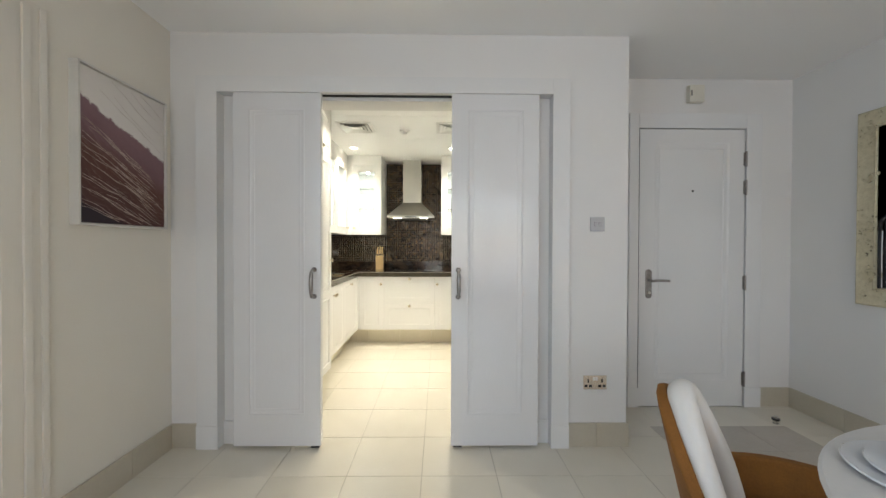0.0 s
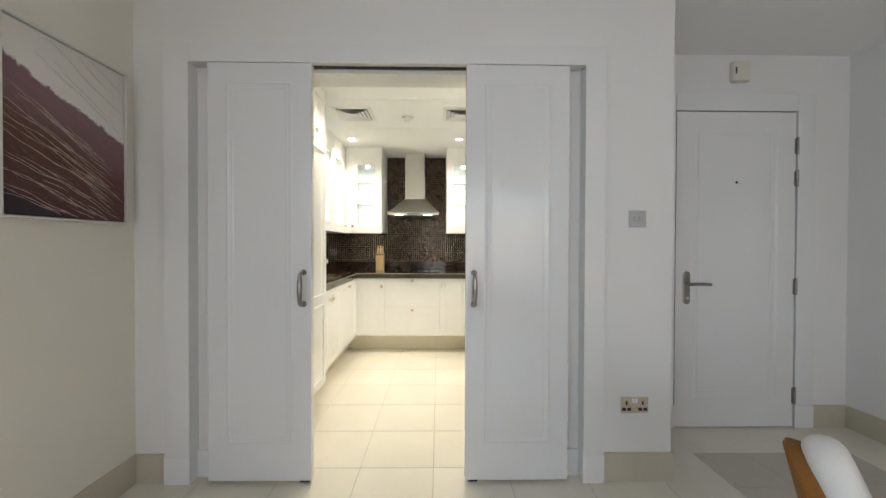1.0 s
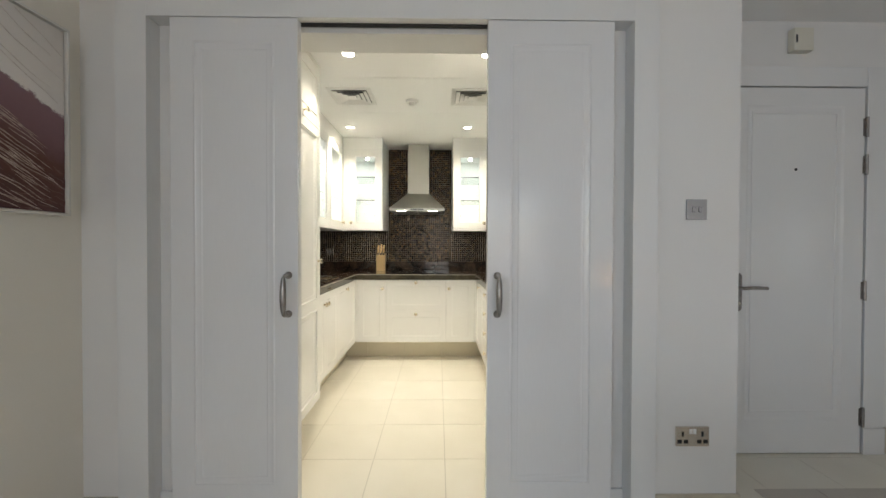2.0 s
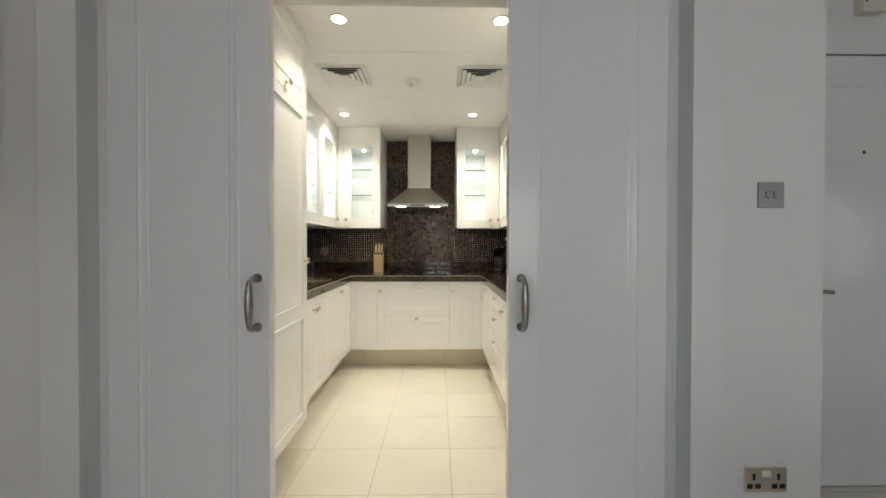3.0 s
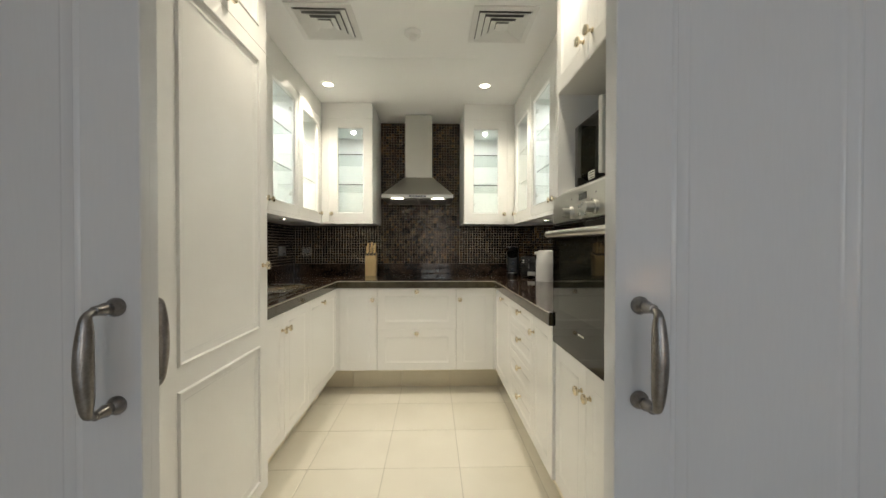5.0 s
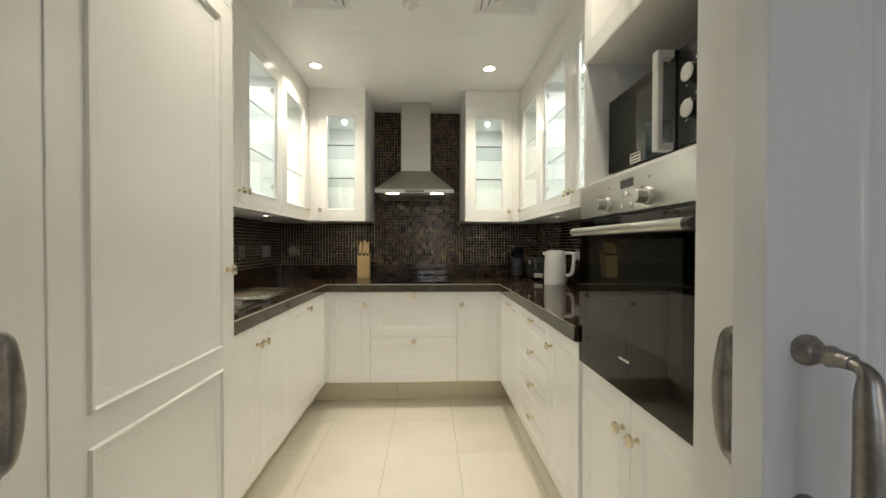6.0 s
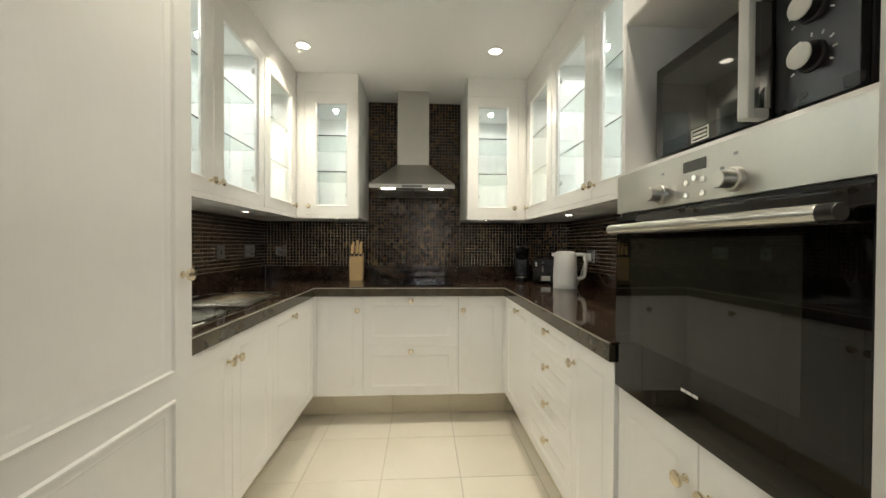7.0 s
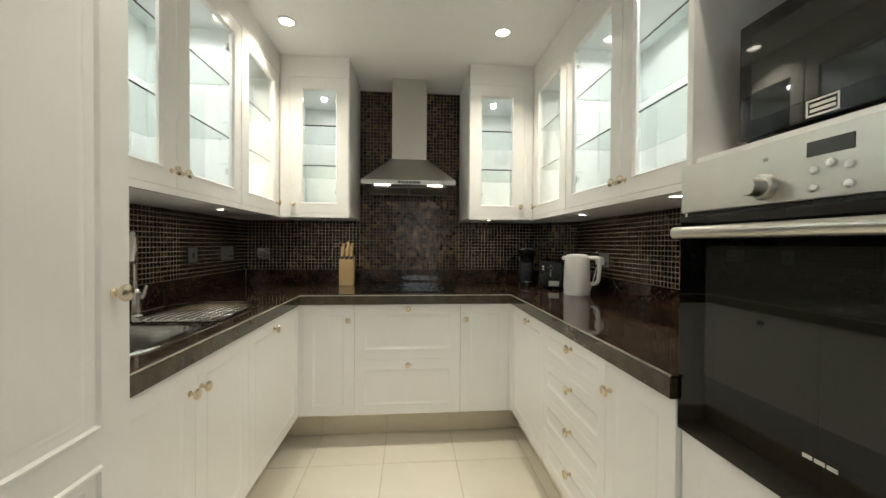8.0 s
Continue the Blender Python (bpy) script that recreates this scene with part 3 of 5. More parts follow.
KNOB = knob_mesh()


def add_knob(parent, u, v, y=0.0):
    k = new("knob", KNOB)
    k.parent = parent
    k.matrix_basis = pose(u, y, v)
    return tagged(k, "round pale brass knob")


def front(unit, name, u0, u1, v0, v1, knobs=(), sections=None, f=0.055, bead=0.0):
    g = 0.0009
    w, h = u1 - u0 - 2 * g, v1 - v0 - 2 * g
    d = part(name, loft_front(w, h, f, 0.02, sections, 0.0065 if bead else 0.0045, bead), M_CAB, unit, m=pose(u0 + g, 0, v0 + g))
    for u, v in knobs:
        add_knob(d, u - u0 - g, v - v0 - g)
    return d


BASE_B, BASE_T = 0.193, 0.842


def cabinet(x, y, rot, w, depth, fronts, label, z0=BASE_B, body_top=BASE_T, name="base_cabinet", category="kitchen cabinet", group="kitchen base cabinets"):
    u = thing(name, pose(x, y, 0, 0, 0, rot), label, category, group)
    part("body", boxes((0.001, w - 0.001, 0.021, depth, z0, body_top)), M_CAB, u)
    for f in fronts:
        front(u, *f)
    return u


YB, XL, XR = 2.167, -0.50, 0.757      # faces of the three base runs
# back run
cabinet(-0.478, YB, 0, 0.297, 0.70, [("door", 0, 0.297, BASE_B, BASE_T, [(0.262, 0.752)])], "cream panelled base cabinet with one door")
cabinet(-0.181, YB, 0, 0.622, 0.70, [("drawer", 0, 0.622, 0.518, BASE_T, [(0.311, 0.815)]), ("drawer", 0, 0.622, BASE_B, 0.518, [(0.311, 0.487)])], "cream base cabinet with two deep drawers beneath the hob")
cabinet(0.441, YB, 0, 0.296, 0.70, [("door", 0, 0.296, BASE_B, BASE_T, [(0.03, 0.752)])], "cream panelled base cabinet with one door")
# left run, from the tall unit towards the back
cabinet(XL, 0.785, 90, 0.731, 0.60, [("door", 0, 0.365, BASE_B, BASE_T, [(0.335, 0.752)]), ("door", 0.365, 0.731, BASE_B, BASE_T, [(0.395, 0.752)])], "cream double-door sink cabinet beneath the steel sink", body_top=0.70)
cabinet(XL, 1.516, 90, 0.63, 0.60, [("door", 0, 0.63, BASE_B, BASE_T, [(0.27, 0.79)])], "cream corner base cabinet with one wide door")
# right run, from the back towards the tall unit
cabinet(XR, 2.146, -90, 0.524, 0.58, [("door", 0, 0.524, BASE_B, BASE_T, [(0.30, 0.80)])], "cream corner base cabinet with one wide door")
zs = [BASE_B, 0.362, 0.524, 0.686, BASE_T]
cabinet(XR, 1.622, -90, 0.532, 0.58, [("drawer", 0, 0.532, zs[i], zs[i + 1], [(0.285, zs[i + 1] - 0.042)], None, 0.04) for i in range(4)], "cream base cabinet with four stacked drawers")
cabinet(XR, 1.09, -90, 0.31, 0.58, [("door", 0, 0.31, BASE_B, BASE_T, [(0.03, 0.752)])], "cream base cabinet with one door beside the oven")
for b in ((-0.62, XL - 0.001, 2.1475, 2.20, BASE_B, BASE_T), (XL - 0.02, -0.4783, YB + 0.0008, 2.20, BASE_B, BASE_T), (0.7373, XR + 0.02, YB + 0.0008, 2.20, BASE_B, BASE_T), (XR + 0.001, 0.88, 2.1475, 2.20, BASE_B, BASE_T)):
    solid("corner_filler", boxes(b), M_CAB, "narrow cream filler strip in the cabinet corner", "filler strip", group="corner fillers")

# tiled kick boards
KX0, KX1, KY = -0.64, 0.868, 2.345


def kick(x0, y0, x1, y1, cuts):
    skirting(x0, y0, x1, y1, cuts, 0.192, 0.01, "kickboard", "beige tiled plinth beneath the cabinets", M_KICK)


kick(KX1 - 0.01, KY, KX0 + 0.01, KY, [KX1 - 0.01 - c for c in (0.80, 0.40, 0.0, -0.40)])
kick(KX0, KY, KX0, 0.17, [KY - c for c in (2.0, 1.6, 1.2, 0.8, 0.4)])
kick(KX1, 0.2, KX1, KY, [c - 0.2 for c in (0.4, 0.8, 1.2, 1.6, 2.0)])

# marble worktop: one U of stone, with the sink opening cut out of the left arm
CT, CB = 0.898, 0.843
SX0, SX1, SY0, SY1 = -0.97, -0.585, 0.985, 1.42
top = thing("worktop", pose(0, 0, 0), "polished dark brown marble worktop in a U shape", "worktop")
bm = bmesh.new()
outline = [(-1.103, 0.79), (-0.487, 0.79), (-0.487, 2.152), (0.744, 2.152), (0.744, 0.782), (1.356, 0.782), (1.356, 2.598), (1.11, 2.880), (-1.103, 2.880)]
hole = [(SX0, SY0), (SX0, SY1), (SX1, SY1), (SX1, SY0)]
loops = {}
for z in (CT, CB):
    o = [bm.verts.new((x, y, z)) for x, y in outline]
    i = [bm.verts.new((x, y, z)) for x, y in hole]
    eo = [bm.edges.new((o[k], o[(k + 1) % len(o)])) for k in range(len(o))]
    ei = [bm.edges.new((i[k], i[(k + 1) % 4])) for k in range(4)]
    bmesh.ops.triangle_fill(bm, use_beauty=True, edges=eo + ei)
    loops[z] = (o, i)
for which in (0, 1):
    a, b = loops[CT][which], loops[CB][which]
    for k in range(len(a)):
        bm.faces.new((a[k], a[(k + 1) % len(a)], b[(k + 1) % len(a)], b[k]))
bm.normal_update()
edges = [e for e in bm.edges if len(e.link_faces) == 2 and e.calc_face_angle(0) > 0.6 and all(v.co.z > CT - 0.001 for v in e.verts)]
bmesh.ops.bevel(bm, geom=edges, offset=0.006, segments=3, profile=0.5, affect="EDGES")
part("slab", bm, M_MARBLE, top)
# pale strips stand for the bright highlight along the bevelled front edge
for b in ((-0.488, 0.745, 2.1505, 2.156, 0.8935, 0.8988), (-0.489, -0.4855, 0.79, 2.1505, 0.8935, 0.8988), (0.7425, 0.746, 0.782, 2.1505, 0.8935, 0.8988)):
    part("edge_glint", boxes(b, bev=0.001), M_EDGEGLINT, top, "pale strip painting the highlight on the worktop edge")
# thin sheets over the slab's front carry its reflection as a brighter olive
for b in ((-0.484, 0.741, 2.1495, 2.1518), (-0.4868, -0.4845, 0.79, 2.149), (0.7415, 0.7438, 0.782, 2.149), (0.7442, 0.790, 0.7798, 0.7818)):
    part("edge_face", boxes((*b, CB + 0.001, 0.8925), bev=0.0005), M_EDGEREFLECT, top, "olive-brown sheet painting the reflection in the marble edge")
part("upstand", boxes((-1.085, 1.098, 2.862, 2.882, CT, 1.0), bev=0.002), M_MARBLE, top)
part("upstand", boxes((-1.105, -1.086, 0.79, 2.860, CT, 1.0), bev=0.002), M_MARBLE, top)
part("upstand", boxes((1.34, 1.358, 0.79, 2.585, CT, 1.0), bev=0.002), M_MARBLE, top)
bm = boxes((0, math.hypot(0.246, 0.285), 0, 0.02, CT, 1.0), bev=0.002)
part("upstand", bm, M_MARBLE, top, m=pose(1.114 - 0.013, 2.885 - 0.013, 0, 0, 0, math.degrees(math.atan2(-0.285, 0.246))))
# tall larder unit on the left
tall = thing("tall_cabinet", pose(-0.42, 0.17, 0, 0, 0, 90), "cream tall larder cabinet with moulded panels", "tall cabinet")
part("body", boxes((0.001, 0.609, 0.021, 0.66, BASE_B, KCEIL + 0.002)), M_CAB, tall)
TH = 1.955 - BASE_B
front(tall, "door", 0, 0.61, BASE_B, 1.955, [(0.568, 1.10)], [(0, 0.615, 0.055, 0.020), (0.615, TH - 0.003, 0.045, 0.055)], 0.072, 0.007)
front(tall, "top_door", 0, 0.61, 1.955, 2.34, [(0.32, 1.992)], None, 0.07, 0.004)
part("end_filler", boxes((-0.068, 0.0005, 0.003, 0.66, 0.0, KCEIL + 0.002)), M_CAB, tall)
part("cornice", boxes((0, 0.61, 0.0, 0.02, 2.342, KCEIL + 0.002)), M_CAB, tall)

# tall oven unit on the right: local u runs from its far end towards the hall
ov = thing("oven_housing", pose(0.77, 0.78, 0, 0, 0, -90), "cream tall housing for the oven and the microwave", "tall cabinet")
W = 0.62
part("side_panel", boxes((0, 0.018, 0.002, 0.58, BASE_B, 2.36)), M_CAB, ov)
part("side_panel", boxes((W - 0.018, W + 0.055, 0.002, 0.58, BASE_B, 2.36)), M_CAB, ov)
part("niche_top", boxes((0.018, W - 0.018, 0.002, 0.58, 1.80, 1.822)), M_CAB, ov)
part("niche_shelf", boxes((0.018, W - 0.018, 0.012, 0.58, 1.378, 1.392)), M_CAB, ov)
part("niche_back", boxes((0.018, W - 0.018, 0.56, 0.58, 1.392, 1.80)), M_CAB, ov)
part("top_box", boxes((0.018, W - 0.018, 0.022, 0.58, 1.824, 2.36)), M_CAB, ov)
part("lower_box", boxes((0.018, W - 0.018, 0.022, 0.56, BASE_B, 0.776)), M_CAB, ov)
for u0, u1, k in ((0, W / 2, W / 2 - 0.035), (W / 2, W, W / 2 + 0.035)):
    front(ov, "door", u0, u1, BASE_B, 0.774, [(k, 0.68)])
    front(ov, "top_door", u0, u1, 1.803, 2.30, [(k, 1.875)])
part("cornice", boxes((0, W, 0.0, 0.02, 2.302, 2.36)), M_CAB, ov)

oven = thing("oven", pose(0.77, 0.78, 0.778, 0, 0, -90), "built-in oven with steel control panel and black glass door", "oven")
O0, O1 = 0.004, 0.612
part("control_panel", boxes((O0, O1, -0.012, 0.05, 0.492, 0.598), bev=0.002), M_STEEL, oven)
dr = part("oven_door", boxes((O0, O1, -0.014, 0.05, 0.004, 0.484), bev=0.003), M_BLACKGLASS, oven, "glossy black glass oven door")
part("window", rect_loft(bmesh.new(), 0.445, 0.27, even([(0, -0.0138), (0, -0.0142), (0.002, -0.0143)]), x0=0.08, z0=0.15), M_MWGLASS, dr, "smoked glass oven window")
part("inner_gap", boxes((O0 + 0.01, O1 - 0.01, -0.004, 0.045, 0.483, 0.493)), M_BLACK, oven)
bm = tube(bmesh.new(), [(0.030, -0.045, 0.447), (0.032, -0.046, 0.447), (O1 - 0.040, -0.046, 0.447), (O1 - 0.038, -0.045, 0.447)], [0.010, 0.0125, 0.0125, 0.010], 16)
part("handle", bm, M_STEEL, dr, "brushed steel bar handle")
for u0, u1 in ((O1 - 0.0385, O1 - 0.012),):
    part("handle_end", tube(bmesh.new(), [(u0, -0.040, 0.447), (u0 + 0.002, -0.044, 0.447), (u1 - 0.002, -0.046, 0.447), (u1, -0.046, 0.447)], [0.009, 0.0122, 0.0128, 0.0115], 16), M_BLACK, dr, "black plastic handle end")
for u in (0.075, 0.52):
    part("handle_bracket", tube(bmesh.new(), [(u, -0.013, 0.447), (u, -0.04, 0.447)], 0.008, 10), M_BLACK, dr)
for u in (0.205, 0.405):
    bm = lathe(bmesh.new(), [(0, 0), (0.0225, 0), (0.0225, 0.008), (0.0205, 0.011), (0.0165, 0.012), (0.0158, 0.034), (0.0145, 0.036), (0, 0.0365)], pose(u, -0.012, 0.522, 90), 28)
    part("dial", bm, M_STEEL, oven, "round brushed steel dial")
for i, (u, v) in enumerate(((0.285, 0.535), (0.308, 0.542), (0.331, 0.535), (0.285, 0.508), (0.331, 0.508))):
    part("button", lathe(bmesh.new(), [(0, 0), (0.0065, 0), (0.006, 0.005), (0, 0.0055)], pose(u, -0.012, v, 90), 14), M_CHROME, oven)
part("display", boxes((0.272, 0.335, -0.0135, -0.011, 0.557, 0.58), bev=0.0008), M_CYAN, oven, "small grey clock display")
for i in range(3):
    part("lettering", boxes((0.276 + i * 0.017, 0.290 + i * 0.017, -0.0152, -0.0135, 0.093, 0.099)), M_FRAMEP, dr, "small plain grey bar of lettering")
for u0, z0 in ((0.20, 0.566), (0.40, 0.566), (0.37, 0.545)):
    part("symbol", boxes((u0, u0 + 0.009, -0.0128, -0.0118, z0, z0 + 0.006)), M_GREYPL, oven)

mw = thing("microwave", pose(0.775, 0.752, 1.392, 0, 0, -90), "black microwave with pale handle in the niche above the oven", "microwave")
MW0, MW1, MY, MH = 0.062, 0.52, 0.043, 0.251
part("body", boxes((MW0, MW1, MY + 0.012, 0.40, 0.012, MH), bev=0.006), M_BLACK, mw)
part("door", boxes((MW0 + 0.002, 0.375, MY - 0.006, MY + 0.012, 0.016, MH - 0.004), bev=0.004), M_BLACKGLASS, mw)
part("window", rect_loft(bmesh.new(), 0.235, 0.165, even([(0, MY - 0.0055), (0, MY - 0.0063), (0.001, MY - 0.0066)]), x0=MW0 + 0.03, z0=0.052), M_MWGLASS, mw, "dark reflective door window")
part("control_panel", boxes((0.378, MW1 - 0.002, MY - 0.004, MY + 0.012, 0.016, MH - 0.004), bev=0.003), M_BLACK, mw)
bm = boxes((0.362, 0.386, MY - 0.048, MY - 0.034, 0.014, 0.252), bev=0.005)
for z0, z1 in ((0.014, 0.034), (0.232, 0.252)):
    box(bm, 0.3622, 0.3858, MY - 0.038, MY - 0.004, z0 + 0.0003, z1 - 0.0003, bev=0.005)
part("handle", bm, M_HANDLEGREY, mw, "pale grey bow handle")
part("handle_strip", boxes((0.3655, 0.3925, MY - 0.0085, MY - 0.003, 0.012, MH - 0.002), bev=0.002), M_BLACKGLASS, mw, "glossy black strip behind the handle")
for z in (0.168, 0.090):
    barrel = part("dial", lathe(bmesh.new(), [(0, 0), (0.0245, 0), (0.0235, 0.004), (0.0205, 0.006), (0.020, 0.021), (0, 0.021)], pose(0.452, MY - 0.004, z, 90), 28), M_BLACK, mw, "black dial with a pale face")
    part("dial_face", lathe(bmesh.new(), [(0, 0.020), (0.0198, 0.020), (0.0195, 0.0225), (0.017, 0.0238), (0, 0.024)], pose(0.452, MY - 0.004, z, 90), 28), M_HANDLEGREY, barrel, "satin pale grey dial face")
    for k in range(9):
        ang = radians(-120 + 30 * k)
        part("dial_mark", boxes((-0.0012, 0.0012, 0, 0.0008, 0.031, 0.037)), M_WHITEPL, mw, m=pose(0.452, MY - 0.0048, z, 0, math.degrees(ang), 0))
part("badge", rect_loft(bmesh.new(), 0.05, 0.028, even([(0, MY - 0.006), (0, MY - 0.0072), (0.003, MY - 0.0072), (0.003, MY - 0.006)]), close=True, x0=0.195, z0=0.022), M_FRAMEP, mw, "small pale outlined badge")
part("badge_bar", boxes((0.201, 0.239, MY - 0.0072, MY - 0.006, 0.0375, 0.0425)), M_FRAMEP, mw)
part("badge_bar", boxes((0.201, 0.239, MY - 0.0072, MY - 0.006, 0.029, 0.034)), M_FRAMEP, mw)
bm = bmesh.new()
tri = [bm.verts.new(c) for c in ((0.318, MY - 0.0068, 0.215), (0.348, MY - 0.0068, 0.215), (0.333, MY - 0.0068, 0.241))]
bmesh.ops.solidify(bm, geom=[bm.faces.new(tri)], thickness=0.0008)
part("warning_sticker", bm, M_YELLOW, mw, "yellow triangular warning sticker")
for u in (MW0 + 0.04, MW1 - 0.04):
    part("foot", lathe(bmesh.new(), [(0, 0), (0.012, 0), (0.012, 0.013), (0, 0.013)], pose(u, MY + 0.05, 0), 12), M_BLACK, mw)


# wall cabinets with glazed doors
UZ0, UZ1, DZ1 = 1.372, KCEIL + 0.002, 2.238


def wall_cabinet(x, y, rot, w, depth, doors, label):
    """doors: (u0, u1, knob u)."""
    u = thing("wall_cabinet", pose(x, y, 0, 0, 0, rot), label, "wall cabinet", "glazed wall cabinets")
    s = 0.018
    bm = boxes((0, s, 0.021, depth, UZ0, UZ1), (w - s, w, 0.021, depth, UZ0, UZ1), (s, w - s, 0.021, depth, UZ0, UZ0 + s), (s, w - s, 0.021, depth, DZ1 - 0.03, UZ1), (s, w - s, depth - 0.01, depth, UZ0 + s, DZ1 - 0.03))
    part("body", bm, M_INSIDE, u)
    part("fascia", boxes((0, w, 0.0, 0.0205, DZ1, UZ1)), M_CAB, u)
    part("light_rail", boxes((0, w, 0.0, 0.021, UZ0 - 0.012, UZ0 + 0.0124), bev=0.0008), M_CAB, u)
    if doors:
        lo, hi = min(d[0] for d in doors), max(d[1] for d in doors)
        for a, b in ((0, lo), (hi, w)):
            if b - a > 0.004:
                part("stile", boxes((a, b, 0.0, 0.0205, UZ0 + 0.012, DZ1)), M_CAB, u)
    for u0, u1, kn in doors:
        g, f = 0.0008, 0.068
        dw, dh = u1 - u0 - 2 * g, DZ1 - UZ0 - 0.012 - 2 * g
        rings = [(0, 0, 0, 0, 0.02), (0, 0, 0, 0, 0.0015), (0.0015, 0.0015, 0.0015, 0.0015, 0), (f, f, f - 0.01, f, 0), (f + 0.004, f + 0.004, f - 0.006, f + 0.004, -0.003), (f + 0.012, f + 0.012, f + 0.002, f + 0.012, 0.006), (f + 0.012, f + 0.012, f + 0.002, f + 0.012, 0.02)]
        d = part("door", rect_loft(bmesh.new(), dw, dh, rings, close=True), M_CAB, u, m=pose(u0 + g, 0, UZ0 + 0.012 + g))
        pane = part("pane", boxes((f + 0.010, dw - f - 0.010, 0.009, 0.013, f, dh - f - 0.010)), M_GLASS, d, "clear glass door pane")
        pane.visible_shadow = False
        add_knob(d, kn - u0 - g, 0.058)
        for hz in (0.14, dh - 0.14):
            part("hinge", boxes((0.05 if kn > (u0 + u1) / 2 else dw - 0.09, 0.09 if kn > (u0 + u1) / 2 else dw - 0.05, 0.02, 0.034, hz - 0.012, hz + 0.012), bev=0.003), M_STEEL, d)
    for z in (1.69, 1.945):
        sh = part("shelf", boxes((s + 0.001, w - s - 0.001, 0.045, depth - 0.012, z, z + 0.007)), M_SHELF, u, "clear glass shelf with green edge")
        sh.visible_shadow = False
        for a in (s, w - s):
            for yy in (0.09, depth - 0.06):
                part("shelf_pin", tube(bmesh.new(), [(a, yy, z - 0.004), (a + (0.012 if a < w / 2 else -0.012), yy, z - 0.004)], 0.003, 8), M_STEEL, u)
    return u


def puck(name, x, y, z, r, lens, label, category, group):
    """A recessed spot: steel ring and glowing lens on the underside at z."""
    p = thing(name, pose(x, y, z), label, category, group)
    part("ring", lathe(bmesh.new(), [(r, 0.0), (r * 1.32, 0.0), (r * 1.32, -0.003), (r * 1.25, -0.005), (r * 1.02, -0.005), (r, -0.003)], seg=28, loop=True), M_WHITEPL if r > 0.03 else M_CHROME, p)
    part("lens", lathe(bmesh.new(), [(0, 0.0), (r, 0.0), (r, -0.0022), (0, -0.003)], seg=24), lens, p, "glowing lens")
    return p


UL, UR, UY = -0.675, 0.945, 2.372
wall_cabinet(UL, 0.792, 90, 1.06, 0.43, [(0.045, 0.565, 0.535), (0.565, 1.058, 0.597)], "cream wall cabinet with two lit glazed doors")
wall_cabinet(UL, 1.853, 90, 0.52, 0.43, [(0.003, 0.497, 0.462)], "cream corner wall cabinet with a lit glazed door")
wall_cabinet(UR, 2.372, -90, 0.52, 0.41, [(0.022, 0.517, 0.058)], "cream corner wall cabinet with a lit glazed door")
wall_cabinet(UR, 1.851, -90, 1.07, 0.41, [(0.002, 0.51, 0.478), (0.51, 1.02, 0.542)], "cream wall cabinet with two lit glazed doors beside the oven housing")
wall_cabinet(-0.672, UY, 0, 0.423, 0.505, [(0.055, 0.421, 0.085)], "cream wall cabinet with a lit glazed door beside the hood")
wall_cabinet(0.519, UY, 0, 0.423, 0.505, [(0.002, 0.368, 0.338)], "cream wall cabinet with a lit glazed door beside the hood")
for x, y in ((-0.89, 1.15), (-0.89, 1.62), (-0.89, 2.12), (1.14, 1.1), (1.14, 1.6), (1.14, 2.12), (-0.46, 2.62), (0.73, 2.62)):
    glint = bpy.data.lights.new("cabinet_beam", "SPOT")
    glint.energy, glint.color, glint.spot_size, glint.spot_blend, glint.shadow_soft_size = INSIDE * (0.4 if y > 2 and abs(x) > 0.8 else 0.62 if y > 2 else 1.0), (1.0, 1.0, 0.95), radians(168), 0.35, 0.018
    new("cabinet_beam", glint).matrix_world = pose(x, y, DZ1 - 0.042)
    puck("cabinet_spot", x, y, DZ1 - 0.031, 0.018, M_INLAMP, "small glowing spot inside a glazed cabinet", "cabinet light", "cabinet spots")
for x, y in ((-0.836, 1.99), (-0.447, 2.60), (0.694, 2.58), (1.111, 2.0), (1.063, 1.19), (-0.83, 1.2)):
    puck("under_cabinet_spot", x, y, UZ0 - 0.0005, 0.024, M_UNDER, "small glowing spot beneath a wall cabinet", "cabinet light", "under-cabinet spots")
for x, y in ((-0.517, 2.015), (0.643, 2.005), (-0.19, 0.6), (0.66, 0.6)):
    beam = bpy.data.lights.new("downlight_beam", "SPOT")
    beam.energy, beam.color, beam.spot_size, beam.spot_blend, beam.shadow_soft_size = DOWN * (1.0 if y > 1 else 0.62), (1.0, 0.915, 0.735), radians(128 if y > 1 else 116), 1.0, 0.03
    new("downlight_beam", beam).matrix_world = pose(x, y, KCEIL - 0.012)
    puck("ceiling_downlight", x, y, KCEIL, 0.036, M_LAMP, "round recessed downlight in the white ceiling", "ceiling light", "kitchen downlights")


# cooker hood
hood = thing("cooker_hood", pose(0.128, 2.86, 1.575), "stainless steel chimney cooker hood with lit lamps", "cooker hood")
HW, HD = 0.30, 0.515
bm = bmesh.new()
lev = [(-HW, HW, -HD, 0, 0.0), (-HW, HW, -HD, 0, 0.028), (-0.126, 0.126, -0.235, 0, 0.222), (-0.122, 0.122, -0.231, 0, 0.222)]
prev = None
for x0, x1, y0, y1, z in lev:
    cur = [bm.verts.new(c) for c in ((x0, y0, z), (x1, y0, z), (x1, y1, z), (x0, y1, z))]
    if prev:
        for i in range(4):
            bm.faces.new((prev[i], prev[(i + 1) % 4], cur[(i + 1) % 4], cur[i]))
    prev = cur
bm.faces.new(prev)
part("canopy", bm, M_STEEL, hood, smooth=False)
